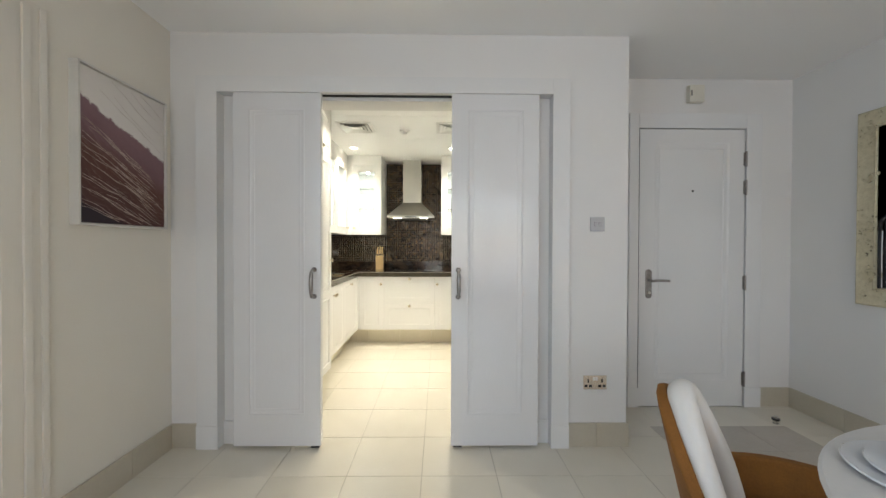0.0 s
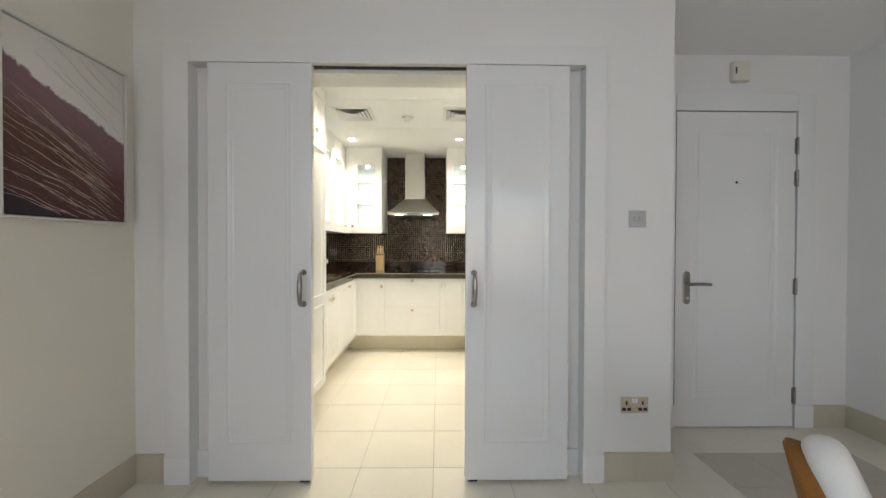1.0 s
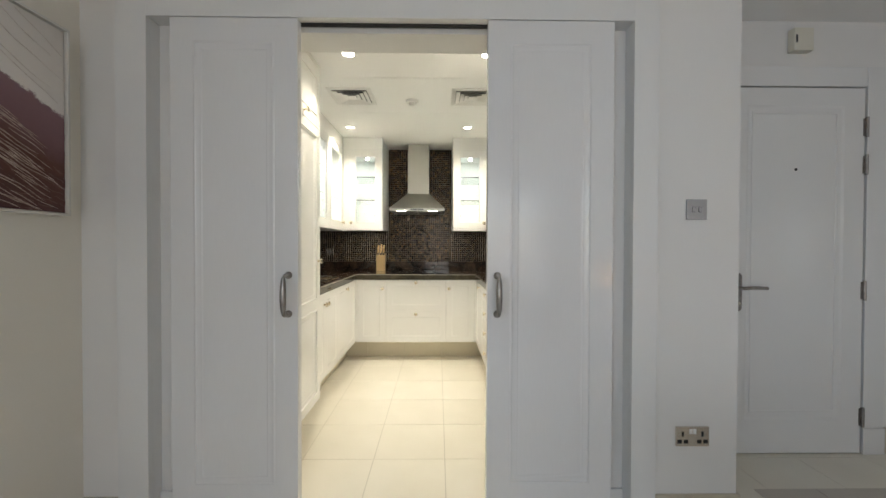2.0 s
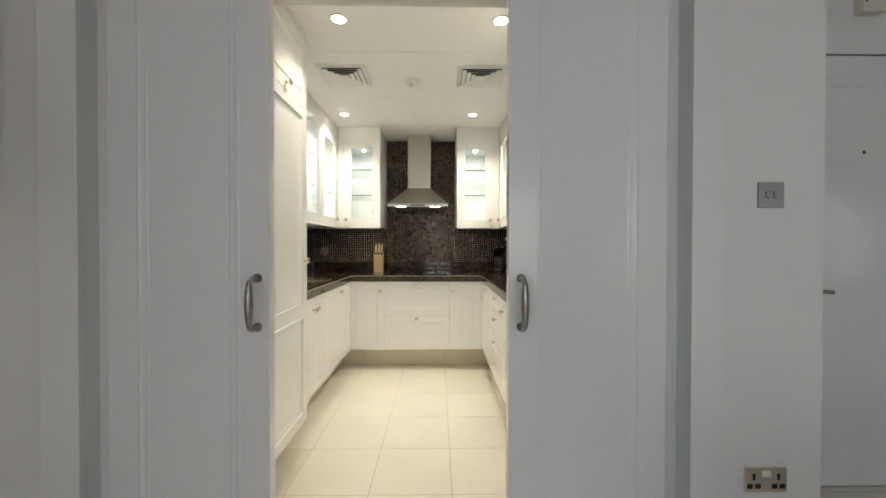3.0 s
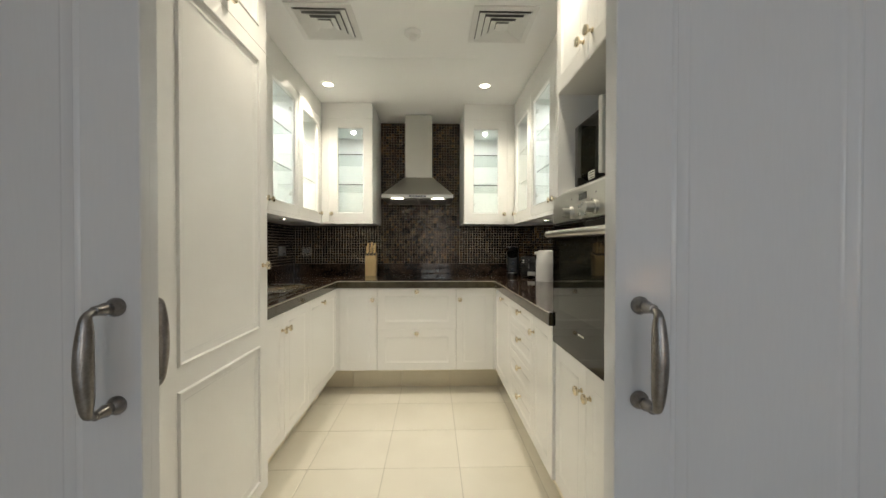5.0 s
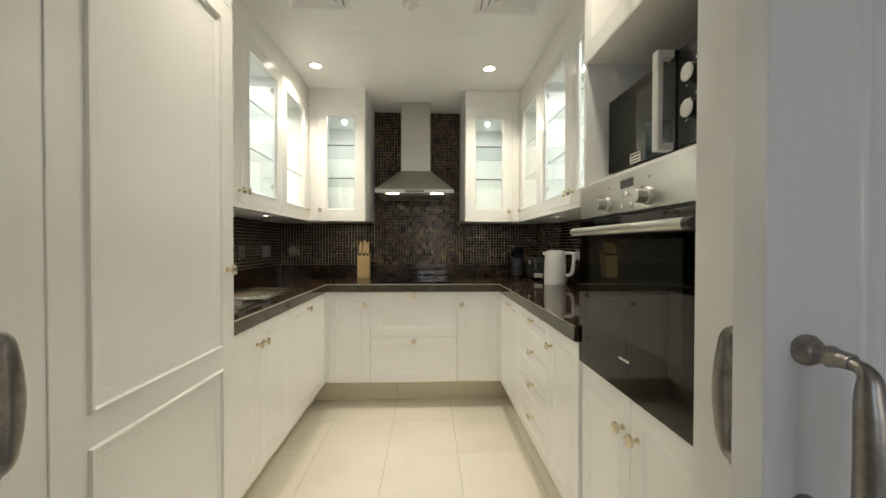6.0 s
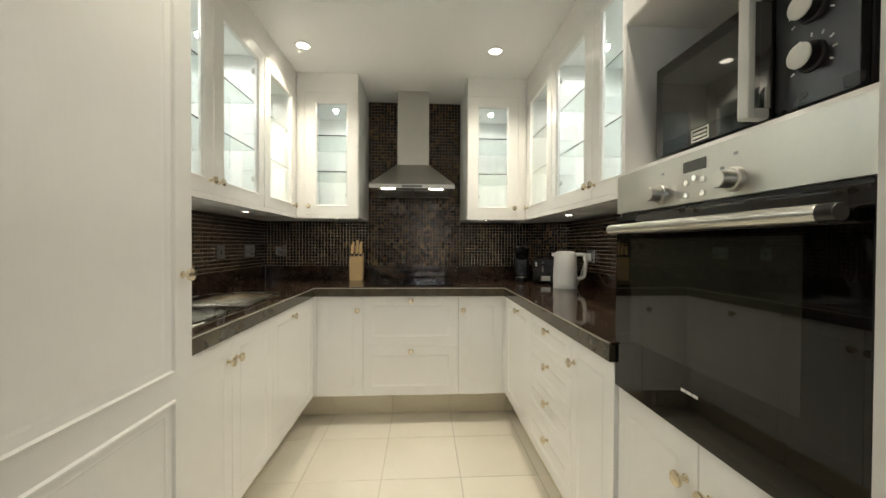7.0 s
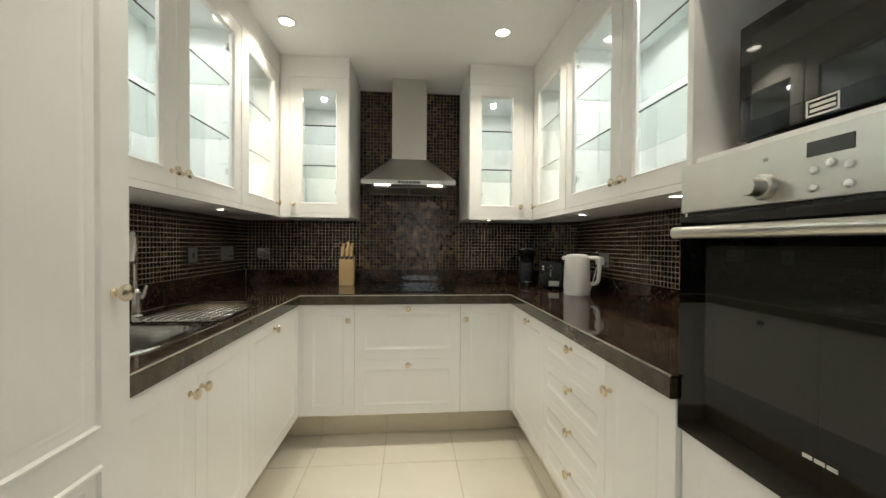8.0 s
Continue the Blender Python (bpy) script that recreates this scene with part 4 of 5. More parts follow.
part("chimney", boxes((-0.122, 0.122, -0.228, 0, 0.2225, KCEIL - 1.575 - 0.002), bev=0.002), M_STEEL, hood)
part("underside", boxes((-HW + 0.004, HW - 0.004, -HD + 0.004, -0.002, 0.003, 0.008)), M_STEEL, hood)
for x0, x1 in ((-0.25, -0.01), (0.01, 0.25)):
    part("grease_filter", boxes((x0, x1, -0.40, -0.06, -0.004, 0.003), bev=0.002), M_GREYPL, hood)
for x in (-0.17, 0.17):
    part("lamp", boxes((x - 0.048, x + 0.048, -HD + 0.03, -HD + 0.06, -0.0015, 0.003), bev=0.001), M_HOODL, hood, "glowing hood lamp")
part("switch_panel", boxes((-0.07, 0.07, -HD - 0.002, -HD + 0.001, 0.007, 0.021), bev=0.0008), M_BLACK, hood, "dark push-button strip")
for i in range(5):
    part("button", boxes((-0.055 + i * 0.024, -0.041 + i * 0.024, -HD - 0.004, -HD - 0.001, 0.010, 0.018)), M_GREYPL, hood)

# hob
hob = thing("hob", pose(0.13, 2.52, CT + 0.0005), "black glass hob set in the worktop", "hob")
part("glass_top", boxes((-0.29, 0.29, -0.25, 0.25, 0, 0.006), bev=0.002), M_BLACKGLASS, hob)
for x, y, r in ((-0.14, -0.11, 0.075), (0.14, -0.11, 0.09), (-0.14, 0.12, 0.09), (0.14, 0.12, 0.075)):
    part("cooking_zone", lathe(bmesh.new(), [(r, 0.0058), (r, 0.0064), (r - 0.003, 0.0064), (r - 0.003, 0.0058)], pose(x, y, 0), 36, True), M_BLACK, hob)

# steel sink with bowl and drainer, and the tap
sink = thing("sink", pose(0, 0, CT), "stainless steel sink with a ribbed drainer", "sink")
bm = bmesh.new()


def ring(x0, x1, y0, y1, r, z, n=6):
    out = []
    for cx, cy, a0 in ((x1 - r, y1 - r, 0), (x0 + r, y1 - r, 90), (x0 + r, y0 + r, 180), (x1 - r, y0 + r, 270)):
        for k in range(n + 1):
            an = radians(a0 + 90 * k / n)
            out.append(bm.verts.new((cx + r * math.cos(an), cy + r * math.sin(an), z)))
    return out


def bridge(a, b):
    for i in range(len(a)):
        bm.faces.new((a[i], a[(i + 1) % len(a)], b[(i + 1) % len(b)], b[i]))


o0 = ring(-1.005, -0.565, 0.94, 1.93, 0.16, 0.0005)
o1 = ring(-1.003, -0.567, 0.942, 1.928, 0.16, 0.006)
o2 = ring(-0.988, -0.582, 0.957, 1.913, 0.15, 0.006)
o3 = ring(-0.985, -0.585, 0.960, 1.910, 0.15, 0.003)
bridge(o0, o1), bridge(o1, o2), bridge(o2, o3)
h0 = ring(-0.955, -0.60, 0.99, 1.41, 0.10, 0.003)
h1 = ring(-0.950, -0.605, 0.995, 1.405, 0.10, -0.004)
h2 = ring(-0.935, -0.62, 1.01, 1.39, 0.085, -0.17)
bridge(h0, h1), bridge(h1, h2)
bm.faces.new(h2)
ed = [bm.edges.get((r[i], r[(i + 1) % len(r)])) for r in (o3, h0) for i in range(len(r))]
bmesh.ops.triangle_fill(bm, use_beauty=True, edges=ed)
part("basin", bm, M_SINK, sink)
for i in range(10):
    x = -0.88 + i * 0.029
    y1 = 1.87 - 0.06 * max(0.0, abs(i - 4) - 2) / 3
    part("drainer_rib", tube(bmesh.new(), [(x, 1.455, 0.003), (x, 1.47, 0.005), (x, y1 - 0.015, 0.006), (x, y1, 0.003)], [0.002, 0.0055, 0.0055, 0.002], 8), M_SINK, sink)
part("waste", lathe(bmesh.new(), [(0, 0), (0.04, 0), (0.04, 0.003), (0.03, 0.002), (0, 0.001)], pose(-0.78, 1.2, -0.1695), 20), M_STEEL, sink)
tap = thing("tap", pose(-0.935, 1.53, CT + 0.003, 0, 0, -61), "chrome kitchen mixer tap with a pull-out head over the sink", "tap")
part("base", lathe(bmesh.new(), [(0, 0), (0.027, 0), (0.027, 0.006), (0.022, 0.012), (0.021, 0.095), (0.017, 0.105), (0.0115, 0.112), (0, 0.112)], seg=24), M_CHROME, tap)
part("spout", tube(bmesh.new(), arc([(0, 0, 0.10), (0, 0, 0.20), (0.003, 0, 0.27), (0.03, 0, 0.318), (0.07, 0, 0.325), (0.10, 0, 0.305)], 6), 0.0105, 16), M_CHROME, tap)
part("spray_head", tube(bmesh.new(), [(0.092, 0, 0.315), (0.098, 0, 0.309), (0.125, 0, 0.262), (0.143, 0, 0.225), (0.146, 0, 0.219)], [0.011, 0.0155, 0.0175, 0.0185, 0.016], 18), M_CHROME, tap, "chrome pull-out spray head")
part("lever", tube(bmesh.new(), [(0.0, 0.018, 0.075), (0.0, 0.028, 0.085), (0.0, 0.036, 0.125)], [0.010, 0.008, 0.006], 12), M_CHROME, tap)


# worktop things
def knife_block():
    k = thing("knife_block", pose(-0.315, 2.69, CT, 0, 0, 4), "pale beech knife block holding pale-handled knives", "knife block")
    bm = bmesh.new()
    v = [bm.verts.new(c) for c in ((-0.05, -0.045, 0), (0.05, -0.045, 0), (0.05, 0.07, 0), (-0.05, 0.07, 0), (-0.05, -0.035, 0.185), (0.05, -0.035, 0.185), (0.05, 0.10, 0.215), (-0.05, 0.10, 0.215))]
    for q in ((3, 2, 1, 0), (4, 5, 6, 7), (0, 1, 5, 4), (1, 2, 6, 5), (2, 3, 7, 6), (3, 0, 4, 7)):
        bm.faces.new([v[i] for i in q])
    bmesh.ops.bevel(bm, geom=list(bm.edges), offset=0.004, segments=2, affect="EDGES")
    part("block", bm, M_WOOD, k)
    for x, y, l in ((-0.032, -0.012, 0.085), (0.0, -0.012, 0.075), (0.032, -0.012, 0.09), (-0.03, 0.04, 0.10), (0.003, 0.04, 0.11), (0.033, 0.04, 0.10)):
        kn = part("knife_handle", boxes((-0.009, 0.009, -0.012, 0.012, 0.012, l), bev=0.004), M_WOOD, k, "pale wooden knife handle", m=pose(x, y, 0.19 + (y + 0.03) * 0.2, -4, 0, 0))
        part("bolster", boxes((-0.0085, 0.0085, -0.010, 0.010, -0.012, 0.022), bev=0.002), M_BLACK, kn, "dark knife bolster")


knife_block()


def kettle():
    k = thing("kettle", pose(1.150, 2.15, CT, 0, 0, -25), "white electric jug kettle plugged into the wall", "kettle")
    part("base", lathe(bmesh.new(), [(0, 0), (0.075, 0), (0.077, 0.005), (0.0765, 0.018), (0.0, 0.018)], seg=32), M_WHITEPL, k)
    part("jug", lathe(bmesh.new(), [(0, 0.019), (0.074, 0.019), (0.077, 0.03), (0.076, 0.12), (0.070, 0.228), (0.066, 0.234), (0.0, 0.236)], seg=36), M_WHITEPL, k)
    part("lid", lathe(bmesh.new(), [(0, 0.234), (0.06, 0.2345), (0.058, 0.241), (0.03, 0.245), (0, 0.246)], seg=32), M_WHITEPL, k)
    part("spout", boxes((-0.088, -0.06, -0.016, 0.016, 0.208, 0.232), bev=0.008), M_WHITEPL, k)
    hp = arc([(0.062, 0, 0.222), (0.10, 0, 0.224), (0.124, 0, 0.215), (0.128, 0, 0.19), (0.124, 0, 0.13), (0.118, 0, 0.085), (0.10, 0, 0.068), (0.072, 0, 0.066)], 5)
    part("handle", tube(bmesh.new(), hp, 0.0115, 14), M_WHITEPL, k)


kettle()


def wall_plate(name, m, w, h, slots, label, mat_plate, category="wall socket", group=""):
    """Flat plate facing -y at its pose; slots are (x0, x1, z0, z1, material)."""
    p = thing(name, m, label, category, group)
    part("plate", boxes((-w / 2, w / 2, -0.009, 0, -h / 2, h / 2), bev=0.0025), mat_plate, p)
    for x0, x1, z0, z1, mt in slots:
        part("rocker" if mt is not M_BLACK else "pin_slot", boxes((x0, x1, -0.0115 if mt is not M_BLACK else -0.0098, -0.008, z0, z1), bev=0.0006), mt, p)
    return p


def uk_slots(cx):
    return [(cx - 0.0045, cx + 0.0045, 0.000, 0.022, M_BLACK), (cx - 0.023, cx - 0.004, -0.029, -0.013, M_BLACK), (cx + 0.004, cx + 0.023, -0.029, -0.013, M_BLACK)]


double = uk_slots(-0.042) + uk_slots(0.042) + [(-0.014, -0.002, 0.012, 0.032, M_WHITEPL), (0.002, 0.014, 0.012, 0.032, M_WHITEPL)]
dark_double = uk_slots(0.036) + [(-0.055, -0.022, -0.014, 0.014, M_GREYPL), (-0.052, -0.025, 0.002, 0.009, M_WHITEPL), (-0.0015, 0.0005, -0.036, 0.036, M_GREYPL)]
wall_plate("double_socket", pose(1.444, WALL_Y, 0.395), 0.142, 0.084, double, "brushed steel double socket low on the wall", M_NICKEL)
wall_plate("light_switch", pose(1.452, WALL_Y, 1.36), 0.086, 0.086, [(-0.021, -0.006, -0.011, 0.011, M_BLACK), (0.006, 0.021, -0.011, 0.011, M_BLACK), (-0.0195, -0.0075, -0.0095, 0.0095, M_SATIN), (0.0075, 0.0195, -0.0095, 0.0095, M_SATIN)], "square brushed steel double light switch", M_SATIN, "light switch")
FACE = 0.009
wall_plate("cooker_outlet", pose(-0.965, K_BACK - FACE, 1.118), 0.086, 0.086, [(-0.024, -0.002, -0.014, 0.014, M_GREYPL), (0.002, 0.024, -0.014, 0.014, M_GREYPL)], "steel outlet plate on the mosaic wall", M_NICKEL)
wall_plate("fused_switch", pose(K_L + FACE, 2.20, 1.125, 0, 0, 90), 0.082, 0.086, [(-0.008, 0.008, -0.016, 0.012, M_BLACK)], "dark steel fused switch on the mosaic wall", M_SATIN)
wall_plate("double_socket", pose(K_L + FACE, 2.60, 1.125, 0, 0, 90), 0.146, 0.088, dark_double, "dark steel double socket on the mosaic wall", M_SATIN)
wall_plate("single_socket", pose(K_R - FACE, 2.20, 1.105, 0, 0, -90), 0.11, 0.09, uk_slots(0.02), "dark steel socket feeding the kettle", M_SATIN)
plug = thing("kettle_plug", pose(K_R - FACE - 0.0095, 2.20, 1.10, 0, 0, -90), "white plug with a cable hanging to the kettle", "plug")
part("plug_body", boxes((-0.028, 0.022, -0.038, 0, -0.025, 0.025), bev=0.006), M_WHITEPL, plug)
part("cable", tube(bmesh.new(), arc([(-0.003, -0.030, -0.02), (0.0, -0.045, -0.06), (0.01, -0.07, -0.13), (0.03, -0.10, -0.185), (0.05, -0.13, -0.197), (0.07, -0.16, -0.197)], 5), 0.0035, 8), M_WHITEPL, plug)


def toaster():
    k = thing("toaster", pose(1.115, 2.46, CT, 0, 0, 62), "black toaster with a steel lever panel", "toaster")
    part("shell", boxes((-0.075, 0.13, -0.08, 0.08, 0.012, 0.185), bev=0.02), M_BLACK, k)
    part("front_panel", boxes((-0.079, -0.073, -0.055, 0.012, 0.022, 0.058), bev=0.003), M_STEEL, k, "brushed steel lower panel")
    part("lever", boxes((-0.098, -0.078, -0.02, 0.02, 0.135, 0.15), bev=0.004), M_BLACK, k)
    part("lever_track", boxes((-0.0775, -0.074, -0.004, 0.004, 0.085, 0.165)), M_GREYPL, k)
    part("browning_dial", lathe(bmesh.new(), [(0, 0), (0.014, 0), (0.013, 0.01), (0, 0.011)], pose(-0.075, 0.045, 0.048, 0, -90, 0), 16), M_BLACK, k)
    for z in (0.128, 0.146):
        part("button", boxes((-0.079, -0.074, 0.04, 0.056, z, z + 0.012), bev=0.002), M_CHROME, k)
    for y in (-0.03, 0.03):
        part("bread_slot", boxes((-0.04, 0.10, y - 0.012, y + 0.012, 0.183, 0.186)), M_DARKGAP, k)
    for x, y in ((-0.05, -0.06), (-0.05, 0.06), (0.10, -0.06), (0.10, 0.06)):
        part("foot", lathe(bmesh.new(), [(0, 0), (0.01, 0), (0.01, 0.013), (0, 0.013)], pose(x, y, 0), 10), M_BLACK, k)


toaster()


def coffee_machine():
    k = thing("coffee_machine", pose(1.0, 2.665, CT, 0, 0, -15), "small black capsule coffee machine", "coffee machine")
    part("tower", boxes((-0.055, 0.055, -0.02, 0.10, 0, 0.20), bev=0.025), M_BLACK, k)
    bm = tube(bmesh.new(), arc([(0, 0.09, 0.205), (0, 0.02, 0.225), (0, -0.06, 0.222), (0, -0.09, 0.20)], 5), 0.05, 16)
    part("head", bm, M_BLACK, k)
    part("drip_tray", lathe(bmesh.new(), [(0, 0), (0.05, 0), (0.052, 0.01), (0.05, 0.03), (0.0, 0.03)], pose(0, -0.065, 0), 24), M_BLACK, k)
    part("tray_grid", lathe(bmesh.new(), [(0, 0.03), (0.042, 0.03), (0.042, 0.033), (0, 0.033)], pose(0, -0.065, 0), 24), M_STEEL, k)
    part("lever", tube(bmesh.new(), arc([(-0.05, 0.0, 0.22), (-0.045, -0.05, 0.262), (0.045, -0.05, 0.262), (0.05, 0.0, 0.22)], 5), 0.006, 10), M_CHROME, k)


coffee_machine()


# ceiling fittings in the kitchen
def ceiling_vent(x, y):
    v = thing("ceiling_vent", pose(x, y, KCEIL), "white square four-way air diffuser in the ceiling", "air vent", "kitchen air diffusers")
    r = 0.165

    def sq(rings):
        bm = bmesh.new()
        prev = None
        first = None
        for h, z in rings:
            cur = [bm.verts.new(c) for c in ((-h, -h, z), (h, -h, z), (h, h, z), (-h, h, z))]
            if prev:
                for i in range(4):
                    bm.faces.new((prev[i], prev[(i + 1) % 4], cur[(i + 1) % 4], cur[i]))
            else:
                first = cur
            prev = cur
        for i in range(4):
            bm.faces.new((prev[i], prev[(i + 1) % 4], first[(i + 1) % 4], first[i]))
        return bm

    part("frame", sq([(r, 0), (r, -0.006), (r - 0.03, -0.010), (r - 0.03, 0)]), M_WHITEPL, v, smooth=False)
    # no duct is modelled: a grey sheet gives the shade between the blades
    part("backing", boxes((-r + 0.032, r - 0.032, -r + 0.032, r - 0.032, -0.002, -0.0005)), M_GREYPL, v, "flat grey sheet painting the shade behind the blades")
    for h in (0.130, 0.097, 0.064):
        part("louvre", sq([(h, -0.0165), (h + 0.001, -0.018), (h - 0.029, -0.003), (h - 0.030, -0.0045)]), M_WHITEPL, v, smooth=False)
    part("centre_plate", boxes((-0.032, 0.032, -0.032, 0.032, -0.014, -0.011)), M_WHITEPL, v)


ceiling_vent(-0.315, 1.25)
ceiling_vent(0.625, 1.25)
smoke = thing("smoke_detector", pose(0.145, 1.33, KCEIL), "round white smoke detector on the ceiling", "smoke detector")
part("base", lathe(bmesh.new(), [(0, 0), (0.05, 0), (0.05, -0.012), (0.044, -0.018), (0, -0.018)], seg=28), M_WHITEPL, smoke)
part("sensor", lathe(bmesh.new(), [(0, -0.017), (0.026, -0.018), (0.025, -0.034), (0.018, -0.042), (0, -0.044)], seg=20), M_WHITEPL, smoke)
hatch = thing("access_panel", pose(0.1, 1.27, KCEIL), "flush white access panel in the kitchen ceiling", "access panel")
part("panel", boxes((-0.445, 0.445, -0.335, 0.335, -0.0016, -0.0002), bev=0.0006), M_CEIL, hatch)
for b in ((-0.46, 0.46, -0.35, -0.337), (-0.46, 0.46, 0.337, 0.35), (-0.46, -0.447, -0.3368, 0.3368), (0.447, 0.46, -0.3368, 0.3368)):
    part("rim", boxes((*b, -0.0016, -0.0002), bev=0.0005), M_CEIL, hatch)
# ---------------------------------------------------------------- hall things
pic = thing("framed_picture", pose(HALL_L, -0.725, 1.315, 0, 0, 90), "framed abstract relief painting in white, mauve and plum", "painting")
PW, PH, PD = 0.525, 0.722, 0.045
part("frame", rect_loft(bmesh.new(), PW, PH, even([(0, 0), (0, -PD), (0.008, -PD), (0.009, -PD + 0.006), (0.009, -0.004)]), cap=False), M_FRAMEP, pic, smooth=False)
bm = bmesh.new()
NX, NZ = 56, 76
grid = []
for j in range(NZ + 1):
    row = []
    for i in range(NX + 1):
        x, z = i / NX * (PW - 0.024), j / NZ * (PH - 0.024)
        h = z + 0.5 * x
        rough = noise.noise((x * 9, z * 9, 0)) * 0.16 * 0.25
        lift = 0.004 * math.sin((h + rough) * 75) * (noise.noise((x * 6, z * 6, 5)) if h < 0.56 else 0.04) + 0.002 * noise.noise((x * 40, z * 40, 2))
        row.append(bm.verts.new((x, -max(0.0, lift), z)))
    grid.append(row)
for j in range(NZ):
    for i in range(NX):
        bm.faces.new((grid[j][i], grid[j][i + 1], grid[j + 1][i + 1], grid[j + 1][i]))
canvas = part("canvas", bm, M_PAINTING, pic, "textured abstract canvas", m=pose(0.012, -PD + 0.012, 0.012))
M_RIDGE = surface("pale_relief_paint", (0.20, 0.12, 0.10), (0.66, 0.54, 0.47), 0.6, scale=30, fine=90, relief=0.1)
M_PALERIDGE = surface("white_relief_paint", (0.55, 0.48, 0.42), (0.80, 0.77, 0.73), 0.6, scale=20, fine=90, relief=0.1)
ridge_dice = random.Random(31)
CW, CH = PW - 0.024, PH - 0.024


def paint_ridge(v0, drop, s0, s1, sway, radius, material):
    """A ridge of thick paint running down the canvas from height share v0, thinning out at both ends."""
    pts, rad, n = [], [], 26
    ph, ph2 = ridge_dice.uniform(0, 6), ridge_dice.uniform(0, 6)
    for i in range(n + 1):
        q = s0 + (s1 - s0) * i / n
        v = v0 - drop * q + sway * (math.sin(q * 9 + ph) + 0.5 * math.sin(q * 23 + ph2)) + 0.05 * q * (1 - q) * math.sin(4 * v0)
        if not 0.004 < v < 0.99:
            continue
        pts.append((q * CW, -0.0022, v * CH))
        rad.append(radius * (0.35 + 0.65 * math.sin(math.pi * (i + 0.8) / (n + 1.6))) * ridge_dice.uniform(0.6, 1.25))
    if len(pts) > 3:
        part("paint_ridge", tube(bmesh.new(), pts, rad, 6), material, canvas)


for v0 in (0.69, 0.675, 0.66, 0.58, 0.565, 0.515, 0.50, 0.47, 0.42, 0.32, 0.305, 0.235, 0.225, 0.150, 0.135, 0.11):
    paint_ridge(v0, 0.25 * v0 + 0.23, 0.0 if v0 != 0.66 else 0.1, ridge_dice.uniform(0.8, 1.0), 0.008, 0.0019, M_RIDGE)
for k in range(30):
    v0, s0 = ridge_dice.uniform(0.2, 0.72), ridge_dice.uniform(0.1, 0.75)
    paint_ridge(v0, 0.25 * v0 + 0.24, s0, min(1.0, s0 + ridge_dice.uniform(0.12, 0.4)), 0.007, 0.0016, M_RIDGE)
for v0, s0, s1 in ((1.12, 0.3, 1.0), (1.26, 0.62, 1.0), (0.98, 0.2, 0.95), (1.02, 0.35, 0.9), (1.2, 0.55, 0.9)):
    paint_ridge(v0, 0.40, s0, s1, 0.006, 0.0017, M_PALERIDGE)

# carved mirror on the east wall, seen from the side: local u runs towards the hall
mir = thing("carved_mirror", pose(HALL_R, -0.018, 0.863, 0, 0, -90), "tall mirror in a carved distressed white frame", "mirror")
MW_, MH_ = 0.95, 1.21
bm = bmesh.new()
rect_loft(bm, MW_, MH_, even([(0, 0), (0, -0.028), (0.010, -0.036), (0.024, -0.030), (0.09, -0.024), (0.102, -0.034), (0.115, -0.02), (0.115, -0.004)]), cap=False)
part("frame", bm, M_DISTRESS, mir)
for k, (x, z) in enumerate([(0.075, 0.20 + 0.3 * i) for i in range(4)] + [(0.2 + 0.2 * i, 1.14) for i in range(4)]):
    bm = bmesh.new()
    tube(bm, arc([(-0.03, -0.026, -0.035), (0.015, -0.032, -0.03), (0.025, -0.034, 0.0), (-0.005, -0.034, 0.02), (-0.012, -0.032, -0.005)], 4), [0.010 - 0.007 * i / 16 for i in range(17)], 6)
    lathe(bm, [(0, 0), (0.012, 0.0), (0.010, 0.008), (0, 0.012)], pose(0.02, -0.026, 0.036, 90), 8)
    part("carved_scroll", bm, M_DISTRESS, mir, m=pose(x, 0, z, 0, 40 * (k % 3) - 40, 0))
part("glass", boxes((0.113, MW_ - 0.113, -0.012, -0.006, 0.113, MH_ - 0.113)), M_MIRROR, mir, "clear silvered mirror glass")
ARCH = arc([(0.128, -0.028, 0.115), (0.128, -0.028, 0.47), (0.15, -0.028, 0.54), (0.22, -0.028, 0.60), (0.32, -0.028, 0.70), (0.475, -0.028, 0.82), (0.63, -0.028, 0.70), (0.72, -0.028, 0.60), (0.80, -0.028, 0.54), (0.822, -0.028, 0.47), (0.822, -0.028, 0.115)], 5)
part("arched_bead", tube(bmesh.new(), ARCH, 0.008, 8), M_DARKGAP, mir, "dark arched bead")
bm = bmesh.new()
span = [Vector((0.1125, 0, 0.46)), *[q for q in ARCH if q.z > 0.46], Vector((MW_ - 0.1125, 0, 0.46))]
low = [bm.verts.new((q.x, -0.027, q.z)) for q in span]
high = [bm.verts.new((q.x, -0.027, MH_ - 0.114)) for q in span]
for i in range(len(span) - 1):
    bm.faces.new((low[i], low[i + 1], high[i + 1], high[i]))
bmesh.ops.solidify(bm, geom=list(bm.faces), thickness=0.004)
part("spandrel", bm, M_DISTRESS, mir, "carved cream board above the arch")

alarm = thing("alarm_box", pose(2.424, ENT_Y, 2.378), "cream plastic alarm chime box above the door", "alarm box")
part("cover", boxes((-0.056, 0.056, -0.045, 0, -0.064, 0.064), bev=0.006), M_CREAMPL, alarm)
part("sounder_slot", boxes((-0.048, -0.038, -0.0465, -0.044, -0.02, 0.022)), M_BLACK, alarm)

stop = thing("door_stop", pose(2.832, 0.17, 0.0), "steel floor door stop with a black rubber ring", "door stop")
part("post", lathe(bmesh.new(), [(0, 0), (0.02, 0), (0.02, 0.004), (0.013, 0.006), (0.012, 0.05), (0, 0.05)], seg=18), M_CHROME, stop)
